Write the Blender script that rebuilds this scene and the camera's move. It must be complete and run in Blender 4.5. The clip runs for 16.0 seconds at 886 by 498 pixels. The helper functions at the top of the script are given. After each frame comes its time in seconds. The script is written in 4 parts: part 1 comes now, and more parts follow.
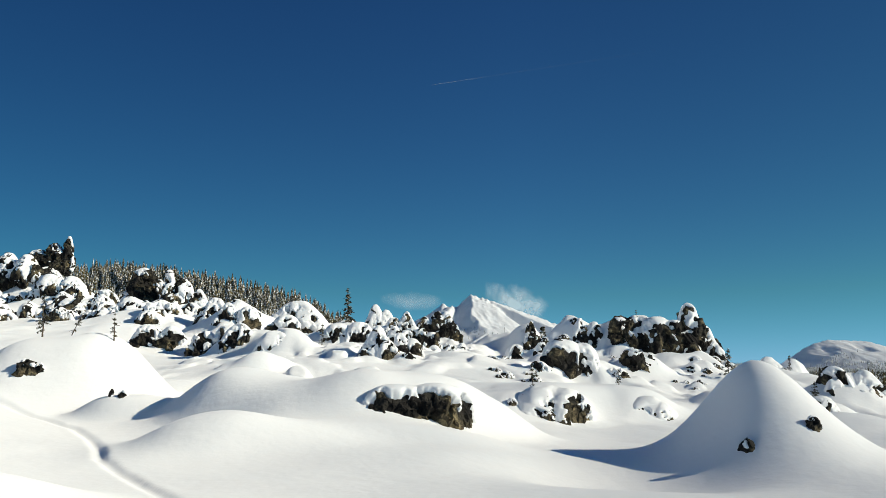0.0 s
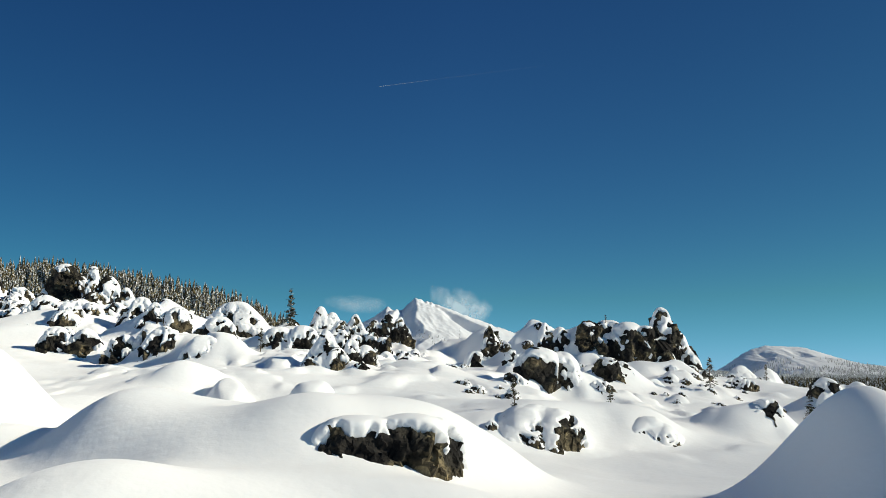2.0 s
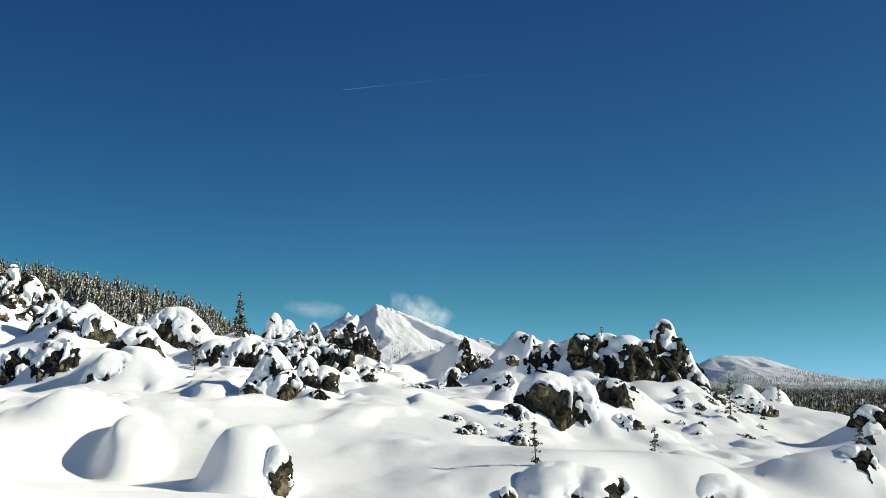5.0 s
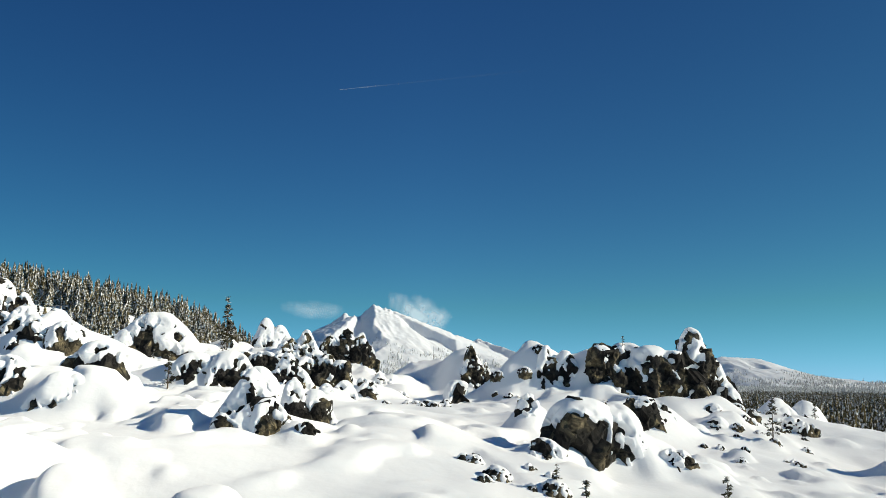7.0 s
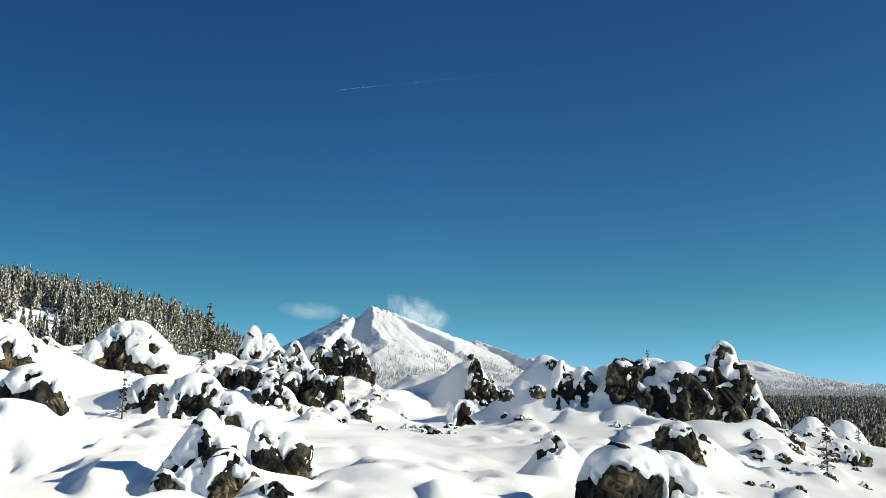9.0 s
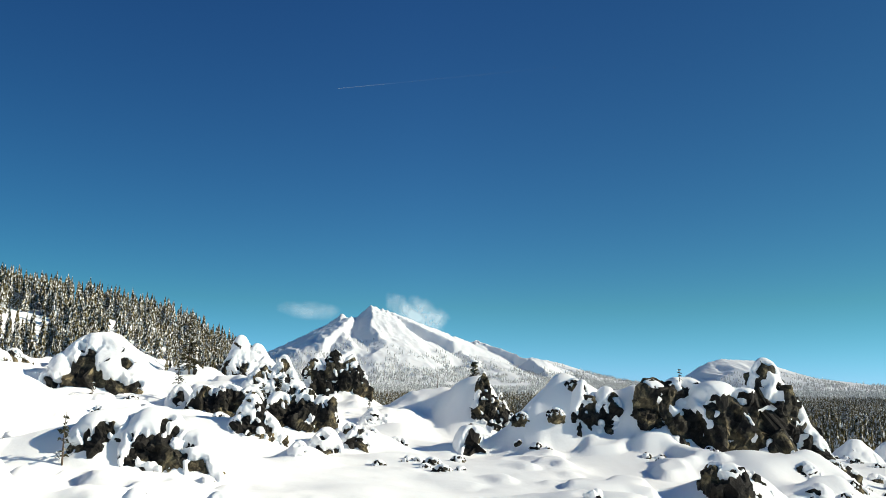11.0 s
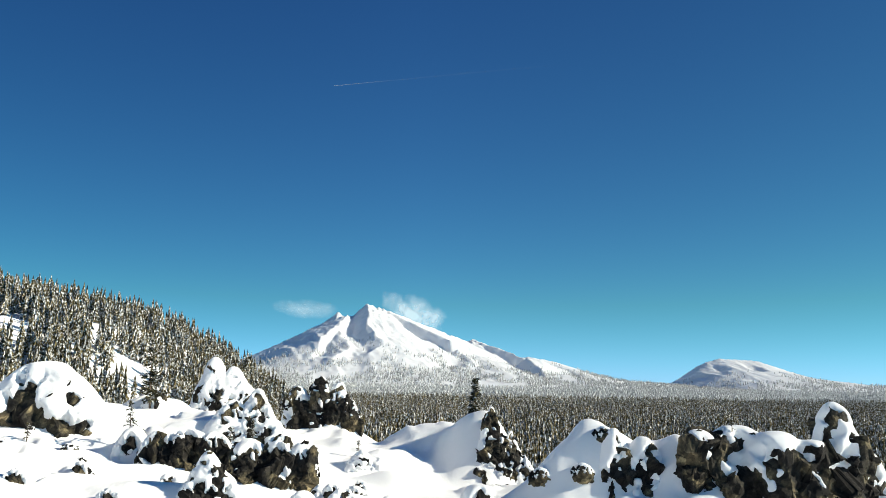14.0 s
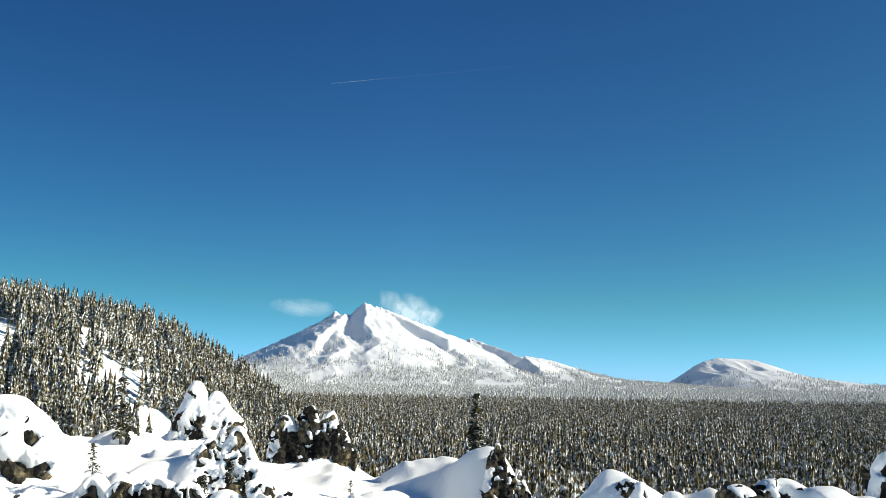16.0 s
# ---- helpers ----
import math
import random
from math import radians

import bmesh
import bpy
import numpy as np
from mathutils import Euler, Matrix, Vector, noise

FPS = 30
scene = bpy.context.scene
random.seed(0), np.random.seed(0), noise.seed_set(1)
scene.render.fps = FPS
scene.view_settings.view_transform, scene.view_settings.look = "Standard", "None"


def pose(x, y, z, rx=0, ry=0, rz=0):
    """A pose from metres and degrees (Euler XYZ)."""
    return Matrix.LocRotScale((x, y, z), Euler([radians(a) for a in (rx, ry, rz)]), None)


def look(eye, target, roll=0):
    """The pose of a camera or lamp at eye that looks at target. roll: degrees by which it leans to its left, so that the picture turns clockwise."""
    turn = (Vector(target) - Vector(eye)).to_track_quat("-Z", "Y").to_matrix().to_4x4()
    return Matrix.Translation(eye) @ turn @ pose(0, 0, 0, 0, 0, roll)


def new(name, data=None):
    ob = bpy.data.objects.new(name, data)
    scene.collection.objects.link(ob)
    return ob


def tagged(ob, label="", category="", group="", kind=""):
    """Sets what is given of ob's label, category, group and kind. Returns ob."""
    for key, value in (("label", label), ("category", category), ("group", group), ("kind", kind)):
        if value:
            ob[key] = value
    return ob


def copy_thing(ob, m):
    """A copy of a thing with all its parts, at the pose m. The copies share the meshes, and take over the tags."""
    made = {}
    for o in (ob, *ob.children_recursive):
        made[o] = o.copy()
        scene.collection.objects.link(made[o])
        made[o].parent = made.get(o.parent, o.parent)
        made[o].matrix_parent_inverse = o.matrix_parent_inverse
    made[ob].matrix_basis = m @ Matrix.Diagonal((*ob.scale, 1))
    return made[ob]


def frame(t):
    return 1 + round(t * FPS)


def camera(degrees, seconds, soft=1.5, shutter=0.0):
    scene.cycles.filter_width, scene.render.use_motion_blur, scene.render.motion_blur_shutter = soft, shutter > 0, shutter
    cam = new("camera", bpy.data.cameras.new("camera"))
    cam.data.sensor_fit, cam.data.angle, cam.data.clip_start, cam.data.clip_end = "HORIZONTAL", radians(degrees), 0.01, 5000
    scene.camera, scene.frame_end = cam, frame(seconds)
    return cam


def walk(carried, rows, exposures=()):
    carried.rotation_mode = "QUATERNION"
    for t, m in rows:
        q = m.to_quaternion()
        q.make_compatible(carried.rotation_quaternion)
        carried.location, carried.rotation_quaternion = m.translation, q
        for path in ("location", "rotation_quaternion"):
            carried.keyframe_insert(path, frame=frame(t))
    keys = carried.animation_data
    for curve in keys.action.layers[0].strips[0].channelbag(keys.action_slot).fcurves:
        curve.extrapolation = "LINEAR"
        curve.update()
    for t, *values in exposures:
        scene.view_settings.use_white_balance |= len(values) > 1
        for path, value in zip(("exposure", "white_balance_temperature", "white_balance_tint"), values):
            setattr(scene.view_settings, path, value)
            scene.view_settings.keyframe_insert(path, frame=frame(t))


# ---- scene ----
cam = camera(53.0, 16.0, 0.7)
# seconds, eye, yaw, pitch, roll in degrees
PATH = [
    (0, -0.00, 0.00, -0.00, 0.000, 8.000, -0.000),
    (0.5, -0.88, 5.62, 0.43, -1.067, 8.056, 0.060),
    (1, -1.55, 11.27, 0.79, -1.935, 8.133, 0.196),
    (1.5, -2.04, 16.91, 1.16, -2.769, 8.201, 0.267),
    (2, -2.40, 22.48, 1.49, -3.588, 8.228, 0.222),
    (2.5, -2.64, 28.10, 1.82, -4.414, 8.272, 0.284),
    (2.7, -2.72, 30.40, 1.95, -4.723, 8.297, 0.319),
    (3, -2.82, 33.87, 2.17, -5.109, 8.340, 0.381),
    (3.2, -2.84, 36.14, 2.33, -5.267, 8.367, 0.427),
    (3.3, -2.85, 37.25, 2.42, -5.321, 8.381, 0.447),
    (3.5, -2.88, 39.40, 2.62, -5.404, 8.410, 0.478),
    (4, -3.03, 44.55, 3.20, -5.673, 8.495, 0.512),
    (4.2, -3.09, 46.52, 3.42, -5.811, 8.601, 0.522),
    (6.3, -3.33, 65.62, 6.36, -6.297, 8.705, 0.728),
    (6.5, -3.19, 67.51, 6.59, -6.256, 8.732, 0.730),
    (7, -2.94, 72.22, 7.39, -6.281, 8.693, 0.765),
    (7.5, -2.68, 76.95, 8.26, -6.293, 8.684, 0.781),
    (8, -2.35, 81.81, 9.07, -6.311, 8.704, 0.819),
    (8.5, -2.05, 86.72, 9.95, -6.344, 8.725, 0.850),
    (9, -1.74, 91.60, 10.80, -6.381, 8.764, 0.894),
    (9.2, -1.58, 93.59, 11.06, -6.385, 8.812, 0.870),
    (11.3, -0.46, 112.90, 15.35, -6.465, 8.701, 0.953),
    (11.5, -0.21, 114.64, 15.79, -6.518, 8.699, 1.012),
    (12, 0.09, 118.80, 16.90, -6.536, 8.684, 0.940),
    (12.5, 0.29, 122.81, 18.06, -6.569, 8.669, 0.988),
    (13, 0.55, 127.03, 19.21, -6.591, 8.656, 1.005),
    (13.5, 0.79, 131.19, 20.44, -6.642, 8.627, 1.027),
    (14, 1.12, 135.27, 21.68, -6.650, 8.579, 1.073),
    (14.5, 1.37, 139.26, 23.04, -6.701, 8.534, 1.056),
    (15, 1.67, 142.93, 24.51, -6.722, 8.514, 1.084),
    (15.5, 1.93, 146.53, 26.03, -6.759, 8.481, 1.091),
    (16, 2.14, 150.00, 27.54, -6.806, 8.442, 1.123),
]
walk(cam, [(t, pose(x, y, z, 90 + p, 0, a) @ pose(0, 0, 0, 0, 0, r)) for t, x, y, z, a, p, r in PATH],
     [(0, 0.12), (4, 0.25), (9, 0.43), (16, 0.74)])

# ---- light ----
SUN_AZ, SUN_EL = 102.0, 24.5   # degrees clockwise from +y, and above the horizon
world = bpy.data.worlds.new("world")
scene.world = world
world.use_nodes = True
wn, wl = world.node_tree.nodes, world.node_tree.links
sky = wn.new("ShaderNodeTexSky")
sky.sky_type, sky.sun_disc = "NISHITA", False
sky.sun_elevation, sky.sun_rotation = radians(SUN_EL), radians(SUN_AZ)
sky.altitude, sky.air_density, sky.dust_density, sky.ozone_density = 2500, 1.0, 0.0, 6.5
deep = wn.new("ShaderNodeMix")   # a clear, dry, deep blue winter sky
deep.data_type, deep.blend_type = "RGBA", "MULTIPLY"
deep.inputs[0].default_value = 0.1
tint = wn.new("ShaderNodeMix")
tint.data_type, tint.blend_type = "RGBA", "MULTIPLY"
tint.inputs[0].default_value, tint.inputs[7].default_value = 1.0, (0.255, 0.455, 0.445, 1)
wl.new(sky.outputs[0], tint.inputs[6])
wl.new(tint.outputs[2], deep.inputs[6])
wl.new(tint.outputs[2], deep.inputs[7])
part3, join3 = wn.new("ShaderNodeSeparateColor"), wn.new("ShaderNodeCombineColor")
wl.new(deep.outputs[2], part3.inputs[0])
least, blue = wn.new("ShaderNodeMath"), wn.new("ShaderNodeMath")   # no yellow band over the horizon
least.operation, blue.operation = "MULTIPLY", "MAXIMUM"
least.inputs[1].default_value = 1.45
grade = []   # the green fades faster than the blue towards the zenith
for k, (gain, power) in enumerate(((1.36, 1.28), (0.96, 1.22), (0.99, 0.87))):
    bend, gained = wn.new("ShaderNodeMath"), wn.new("ShaderNodeMath")
    bend.operation, gained.operation = "POWER", "MULTIPLY"
    bend.inputs[1].default_value, gained.inputs[1].default_value = power, gain
    wl.new(part3.outputs[k], bend.inputs[0])
    wl.new(bend.outputs[0], gained.inputs[0])
    grade.append(gained.outputs[0])
wl.new(grade[1], least.inputs[0])
wl.new(least.outputs[0], blue.inputs[0])
wl.new(grade[2], blue.inputs[1])
wl.new(grade[0], join3.inputs[0])
wl.new(grade[1], join3.inputs[1])
wl.new(blue.outputs[0], join3.inputs[2])
# the sky pales towards the sun and deepens away from it
way, lobe, pale = wn.new("ShaderNodeTexCoord"), wn.new("ShaderNodeVectorMath"), wn.new("ShaderNodeMapRange")
lobe.operation = "DOT_PRODUCT"
lobe.inputs[1].default_value = (math.sin(radians(SUN_AZ)), math.cos(radians(SUN_AZ)), 0)
wl.new(way.outputs["Generated"], lobe.inputs[0])
pale.inputs["From Min"].default_value, pale.inputs["From Max"].default_value = -1, 1
wl.new(lobe.outputs["Value"], pale.inputs["Value"])
veil = wn.new("ShaderNodeValToRGB")
veil.color_ramp.elements.new(0.2)
veil.color_ramp.elements.new(0.43)
for stop, (at, shade) in zip(veil.color_ramp.elements, ((0.18, (0.66, 0.75, 0.82)), (0.44, (1.08, 1.05, 1.06)), (0.70, (1.04, 0.98, 0.93)), (1.0, (1.5, 1.4, 1.3)))):
    stop.position, stop.color = at, (*shade, 1)
wl.new(pale.outputs[0], veil.inputs[0])
scaled = wn.new("ShaderNodeVectorMath")
scaled.operation = "MULTIPLY"
wl.new(join3.outputs[0], scaled.inputs[0])
wl.new(veil.outputs[0], scaled.inputs[1])
wl.new(scaled.outputs[0], wn["Background"].inputs[0])
wn["Background"].inputs[1].default_value = 0.125
sun = new("sun", bpy.data.lights.new("sun", "SUN"))
sun.data.energy, sun.data.angle, sun.data.color = 5.0, radians(0.5), (1.0, 0.935, 0.75)
az, el = radians(SUN_AZ), radians(SUN_EL)
sun_dir = Vector((math.sin(az) * math.cos(el), math.cos(az) * math.cos(el), math.sin(el)))
sun.matrix_world = look(sun_dir * 500, (0, 0, 0))


# ---- materials ----
def nodes_of(name, rough=0.6):
    m = bpy.data.materials.new(name)
    m.use_nodes = True
    n, l = m.node_tree.nodes, m.node_tree.links
    b = n["Principled BSDF"]
    b.inputs["Roughness"].default_value = rough
    return m, n, l, b


def tex_noise(n, l, scale, detail=4.0, coord="Object", rough=0.5):
    c = n.new("ShaderNodeTexCoord")
    t = n.new("ShaderNodeTexNoise")
    t.inputs["Scale"].default_value, t.inputs["Detail"].default_value = scale, detail
    t.inputs["Roughness"].default_value = rough
    l.new(c.outputs[coord], t.inputs["Vector"])
    return t.outputs[0]


def ramp(n, l, fac, stops):
    r = n.new("ShaderNodeValToRGB")
    while len(r.color_ramp.elements) < len(stops):
        r.color_ramp.elements.new(0.5)
    for e, (p, c) in zip(r.color_ramp.elements, stops):
        e.position, e.color = p, (*c, 1)
    l.new(fac, r.inputs[0])
    return r.outputs[0]


def mixed(n, l, fac, a, b):
    m = n.new("ShaderNodeMix")
    m.data_type = "RGBA"
    for s, v in ((0, fac), (6, a), (7, b)):
        if isinstance(v, bpy.types.NodeSocket):
            l.new(v, m.inputs[s])
        else:
            m.inputs[s].default_value = v if s == 0 else (*v, 1)
    return m.outputs[2]


def bumped(n, l, b, height, strength, dist):
    k = n.new("ShaderNodeBump")
    k.inputs["Strength"].default_value, k.inputs["Distance"].default_value = strength, dist
    l.new(height, k.inputs["Height"])
    l.new(k.outputs[0], b.inputs["Normal"])


def snow_material():
    m, n, l, b = nodes_of("snow", 0.55)
    big = tex_noise(n, l, 0.08, 3)
    l.new(ramp(n, l, big, [(0.3, (0.86, 0.87, 0.88)), (0.7, (0.91, 0.91, 0.91))]), b.inputs["Base Color"])
    fine = tex_noise(n, l, 0.9, 6)
    bumped(n, l, b, fine, 0.2, 0.3)
    b.inputs["Specular IOR Level"].default_value = 0.25
    b.inputs["Diffuse Roughness"].default_value = 0.55
    return m


def rock_material():
    m, n, l, b = nodes_of("lava_rock", 0.9)
    a = tex_noise(n, l, 0.28, 5)
    f = tex_noise(n, l, 1.6, 8, rough=0.7)
    base = ramp(n, l, a, [(0.42, (0.017, 0.016, 0.016)), (0.53, (0.032, 0.030, 0.025)), (0.57, (0.085, 0.074, 0.050)), (0.66, (0.17, 0.14, 0.09))])
    speck = ramp(n, l, f, [(0.35, (0.45, 0.45, 0.45)), (0.65, (1.25, 1.22, 1.15))])
    # each joint block has a tone of its own
    where, block, parted = n.new("ShaderNodeTexCoord"), n.new("ShaderNodeTexVoronoi"), n.new("ShaderNodeSeparateColor")
    block.inputs["Scale"].default_value = 0.9
    l.new(where.outputs["Object"], block.inputs["Vector"])
    l.new(block.outputs["Color"], parted.inputs[0])
    tone = ramp(n, l, parted.outputs[0], [(0.1, (0.55, 0.55, 0.56)), (0.6, (1.0, 1.0, 1.0)), (0.95, (1.8, 1.78, 1.66))])
    toned = n.new("ShaderNodeMix")
    toned.data_type, toned.blend_type = "RGBA", "MULTIPLY"
    toned.inputs[0].default_value = 1
    l.new(base, toned.inputs[6])
    l.new(tone, toned.inputs[7])
    base = toned.outputs[2]
    mul = n.new("ShaderNodeMix")
    mul.data_type, mul.blend_type = "RGBA", "MULTIPLY"
    mul.inputs[0].default_value = 1
    l.new(base, mul.inputs[6])
    l.new(speck, mul.inputs[7])
    l.new(mul.outputs[2], b.inputs["Base Color"])
    bumped(n, l, b, f, 0.7, 0.3)
    b.inputs["Specular IOR Level"].default_value = 0.2
    return m


def needle_material(name, lo, hi, snow, scale):
    """Needles with snow lying on part of the boughs."""
    m, n, l, b = nodes_of(name, 0.8)
    geo = n.new("ShaderNodeNewGeometry")
    green = ramp(n, l, geo.outputs["Random Per Island"], [(0.0, lo), (1.0, hi)])
    patch = tex_noise(n, l, scale, 3)
    sep = n.new("ShaderNodeSeparateXYZ")
    l.new(geo.outputs["Normal"], sep.inputs[0])
    add = n.new("ShaderNodeMath")
    add.operation = "MULTIPLY_ADD"
    l.new(sep.outputs[2], add.inputs[0])
    add.inputs[1].default_value = 0.25
    l.new(patch, add.inputs[2])
    fac = ramp(n, l, add.outputs[0], [(1 - snow, (0, 0, 0)), (1 - snow + 0.14, (1, 1, 1))])
    l.new(mixed(n, l, fac, green, (0.66, 0.68, 0.69)), b.inputs["Base Color"])
    b.inputs["Specular IOR Level"].default_value = 0.1
    return m


def bark_material():
    m, n, l, b = nodes_of("bark", 0.9)
    f = tex_noise(n, l, 4.0, 4)
    l.new(ramp(n, l, f, [(0.3, (0.05, 0.038, 0.028)), (0.7, (0.14, 0.10, 0.07))]), b.inputs["Base Color"])
    return m


def mountain_material():
    """Wind-packed snow over rock: bare rock bands where it is steep."""
    m, n, l, b = nodes_of("mountain_snow", 0.7)
    geo = n.new("ShaderNodeNewGeometry")
    sep = n.new("ShaderNodeSeparateXYZ")
    l.new(geo.outputs["Normal"], sep.inputs[0])
    f = tex_noise(n, l, 0.02, 8, rough=0.65)
    add = n.new("ShaderNodeMath")
    add.operation = "MULTIPLY_ADD"
    l.new(f, add.inputs[0])
    add.inputs[1].default_value = 0.5
    l.new(sep.outputs[2], add.inputs[2])
    c = ramp(n, l, add.outputs[0], [(0.43, (0.24, 0.24, 0.25)), (0.52, (0.76, 0.775, 0.80))])
    l.new(c, b.inputs["Base Color"])
    bumped(n, l, b, f, 0.12, 10)
    b.inputs["Diffuse Roughness"].default_value = 0.6
    return m


SNOW, ROCK, BARK, MOUNTAIN = snow_material(), rock_material(), bark_material(), mountain_material()
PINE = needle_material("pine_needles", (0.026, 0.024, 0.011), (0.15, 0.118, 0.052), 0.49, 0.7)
# frost on far trees, with the paleness of distance haze put into the colour
FROST_HAZE = needle_material("frost_haze_needles", (0.16, 0.17, 0.165), (0.42, 0.43, 0.425), 0.52, 0.25)
SPRIG = needle_material("sparse_needles", (0.028, 0.029, 0.015), (0.085, 0.074, 0.036), 0.38, 2.0)


# ---- mesh helpers ----
def mesh_object(name, verts, faces, material, smooth=True, parent=None, label=""):
    me = bpy.data.meshes.new(name)
    verts = np.asarray(verts, np.float32)
    faces = np.asarray(faces, np.int32)
    k = faces.shape[1]
    me.vertices.add(len(verts))
    me.vertices.foreach_set("co", verts.ravel())
    me.loops.add(faces.size)
    me.loops.foreach_set("vertex_index", faces.ravel())
    me.polygons.add(len(faces))
    me.polygons.foreach_set("loop_start", np.arange(0, faces.size, k, dtype=np.int32))
    me.polygons.foreach_set("use_smooth", np.full(len(faces), smooth))
    me.update(calc_edges=True)
    me.materials.append(material)
    ob = new(name, me)
    if parent:
        ob.parent = parent
    if label:
        tagged(ob, label)
    return ob


def lattice(seed, n=64):
    return np.random.RandomState(seed).rand(n, n)


LATTICES = [lattice(s) for s in range(8)]


def noise2(x, y, seed=0):
    """Smooth value noise, -1 to 1, one cell a metre."""
    g = LATTICES[seed % 8]
    x, y = np.asarray(x, float) + 17.3 * seed, np.asarray(y, float) + 9.1 * seed
    xi, yi = np.floor(x).astype(int), np.floor(y).astype(int)
    u, v = x - xi, y - yi
    u, v = u * u * u * (u * (u * 6 - 15) + 10), v * v * v * (v * (v * 6 - 15) + 10)
    a, b = g[xi % 64, yi % 64], g[(xi + 1) % 64, yi % 64]
    c, d = g[xi % 64, (yi + 1) % 64], g[(xi + 1) % 64, (yi + 1) % 64]
    return 2 * ((a * (1 - u) + b * u) * (1 - v) + (c * (1 - u) + d * u) * v) - 1


def fbm(x, y, seed=0, octaves=4):
    return sum(noise2(x * 2**k, y * 2**k, seed + k) / 2**k for k in range(octaves))


def ridged(x, y, seed=0, octaves=5):
    return sum((1 - np.abs(noise2(x * 2**k, y * 2**k, seed + k))) / 2**k for k in range(octaves)) - 1


# ---- ground ----
# broad lie of the land: heights at stations along y, for lines of equal x
STATIONS = (40, 80, 120, 160, 200, 240, 280, 320, 360)
LINES = {
    -160: (-1.9, 1.1, 4.1, 7.1, 9.7, 11.4, 16, 28, 38),
    -110: (-4.0, -1.2, 1.5, 3.6, 7.6, 12.7, 18, 24.6, 23.7),
    -60: (-6.2, -3.6, -1.8, 0.4, 6.0, 11.0, 13.4, 18.5, 21),
    -25: (-7.0, -5.6, -3.8, 3.1, 6.1, 7.5, 10.3, 15.6, 17.7),
    0: (-6.8, -6.0, -5.2, 1.8, 4.0, 4.2, 6.2, 11.5, 8),
    25: (-6.4, -7.4, -7.4, -0.9, 2.8, 3.8, 4.8, 6.1, -2.9),
    55: (-6.8, -7.9, -7.9, -6.2, -4.3, 4.0, 6.0, 0.5, -11),
    90: (-7.4, -8.3, -9.1, -9.7, -8.5, -1.0, 1.5, -4.7, -14),
    160: (-8.2, -8.6, -9.1, -9.8, -9.7, -8.9, -8.5, -10.7, -14),
}
HILL_X = (-900, -600, -400, -268, -201, -124, -77, -34, 30)
HILL_Z = (82, 94, 98, 98, 89, 65, 37, 9, 0)
MOUNDS = []
TRACK = ((-12.5, 45), (-15.6, 50.9), (-19.1, 56.7), (-22.5, 62.1), (-24.9, 66), (-26.9, 71), (-28.8, 75), (-31.2, 80), (-35, 86), (-40, 91), (-46, 95.5), (-54, 99))


def mound(x, y, h, rx, ry, turn=0.0, power=1.0):
    """A drift: height, half-widths, turn in degrees; a higher power makes a flatter top and steeper sides."""
    MOUNDS.append((x, y, h, rx, ry, radians(turn), power))


def smooth_interp(v, xs, ys):
    """A cubic through stations, for arrays."""
    xs, ys = np.array(xs, float), np.array(ys, float)
    m = np.gradient(ys, xs, axis=0)
    i = np.clip(np.searchsorted(xs, v) - 1, 0, len(xs) - 2)
    w = xs[i + 1] - xs[i]
    t = np.clip((v - xs[i]) / w, 0, 1)
    return ((2 * t**3 - 3 * t**2 + 1) * ys[i] + (t**3 - 2 * t**2 + t) * w * m[i]
            + (3 * t**2 - 2 * t**3) * ys[i + 1] + (t**3 - t**2) * w * m[i + 1])


def far_z(x, y):
    """The valley floor beyond the lava, and the wooded hill."""
    z = np.interp(y, (300, 430, 900, 1500, 3000, 5200), (-12, -17, -18, -14, 2, 10))
    return z + smooth_interp(x + 0.3 * np.clip(900 - y, 0, 450), HILL_X, HILL_Z) * np.exp(-np.abs((y - 900) / 330) ** 2.4)


def ground_z(x, y):
    x, y = np.broadcast_arrays(np.atleast_1d(x).astype(float), np.atleast_1d(y).astype(float))
    lines = sorted(LINES)
    cols = np.stack([smooth_interp(y, STATIONS, LINES[k]) for k in lines])
    i = np.clip(np.searchsorted(lines, x) - 1, 0, len(lines) - 2)
    ls = np.array(lines, float)
    t = np.clip((x - ls[i]) / (ls[i + 1] - ls[i]), 0, 1)
    t = t * t * (3 - 2 * t)
    z = np.take_along_axis(cols, i[None], 0)[0] * (1 - t) + np.take_along_axis(cols, i[None] + 1, 0)[0] * t
    end = 355 - 30 * np.clip((x - 10) / 60, 0, 1)
    near = 1 / (1 + np.exp(np.clip((y - end) / 12, -40, 40)))
    side = 1 / (1 + np.exp(np.clip((np.abs(x) - 230) / 30, -40, 40)))
    near = near * side
    far = far_z(x, y)
    z = z * near + far * (1 - near)
    calm = 1 / (1 + np.exp(np.clip(-(y - 140) / 12, -40, 40)))
    z = z + near * (0.25 + 0.75 * calm) * (0.9 * fbm(x / 24, y / 24, 1, 2) + 0.22 * fbm(x / 6, y / 6, 3, 2))
    # snowed-over blocks
    lumps = np.clip(fbm(x / 5.5, y / 5.5, 5, 2) - 0.12, 0, 0.55)
    patchy = np.clip(fbm(x / 38 + 3, y / 38, 6, 2) + 0.35, 0, 1)
    z = z + near * calm * 2.2 * lumps * patchy
    for mx, my, h, rx, ry, a, p in MOUNDS:
        u, v = x - mx, y - my
        m = (np.abs(u) < 3.2 * max(rx, ry)) & (np.abs(v) < 3.2 * max(rx, ry))
        if not m.any():
            continue
        u, v = u[m], v[m]
        s, c = math.sin(a), math.cos(a)
        q = ((u * c + v * s) / rx) ** 2 + ((v * c - u * s) / ry) ** 2
        z[m] += h * np.exp(-(q**p))
    return z


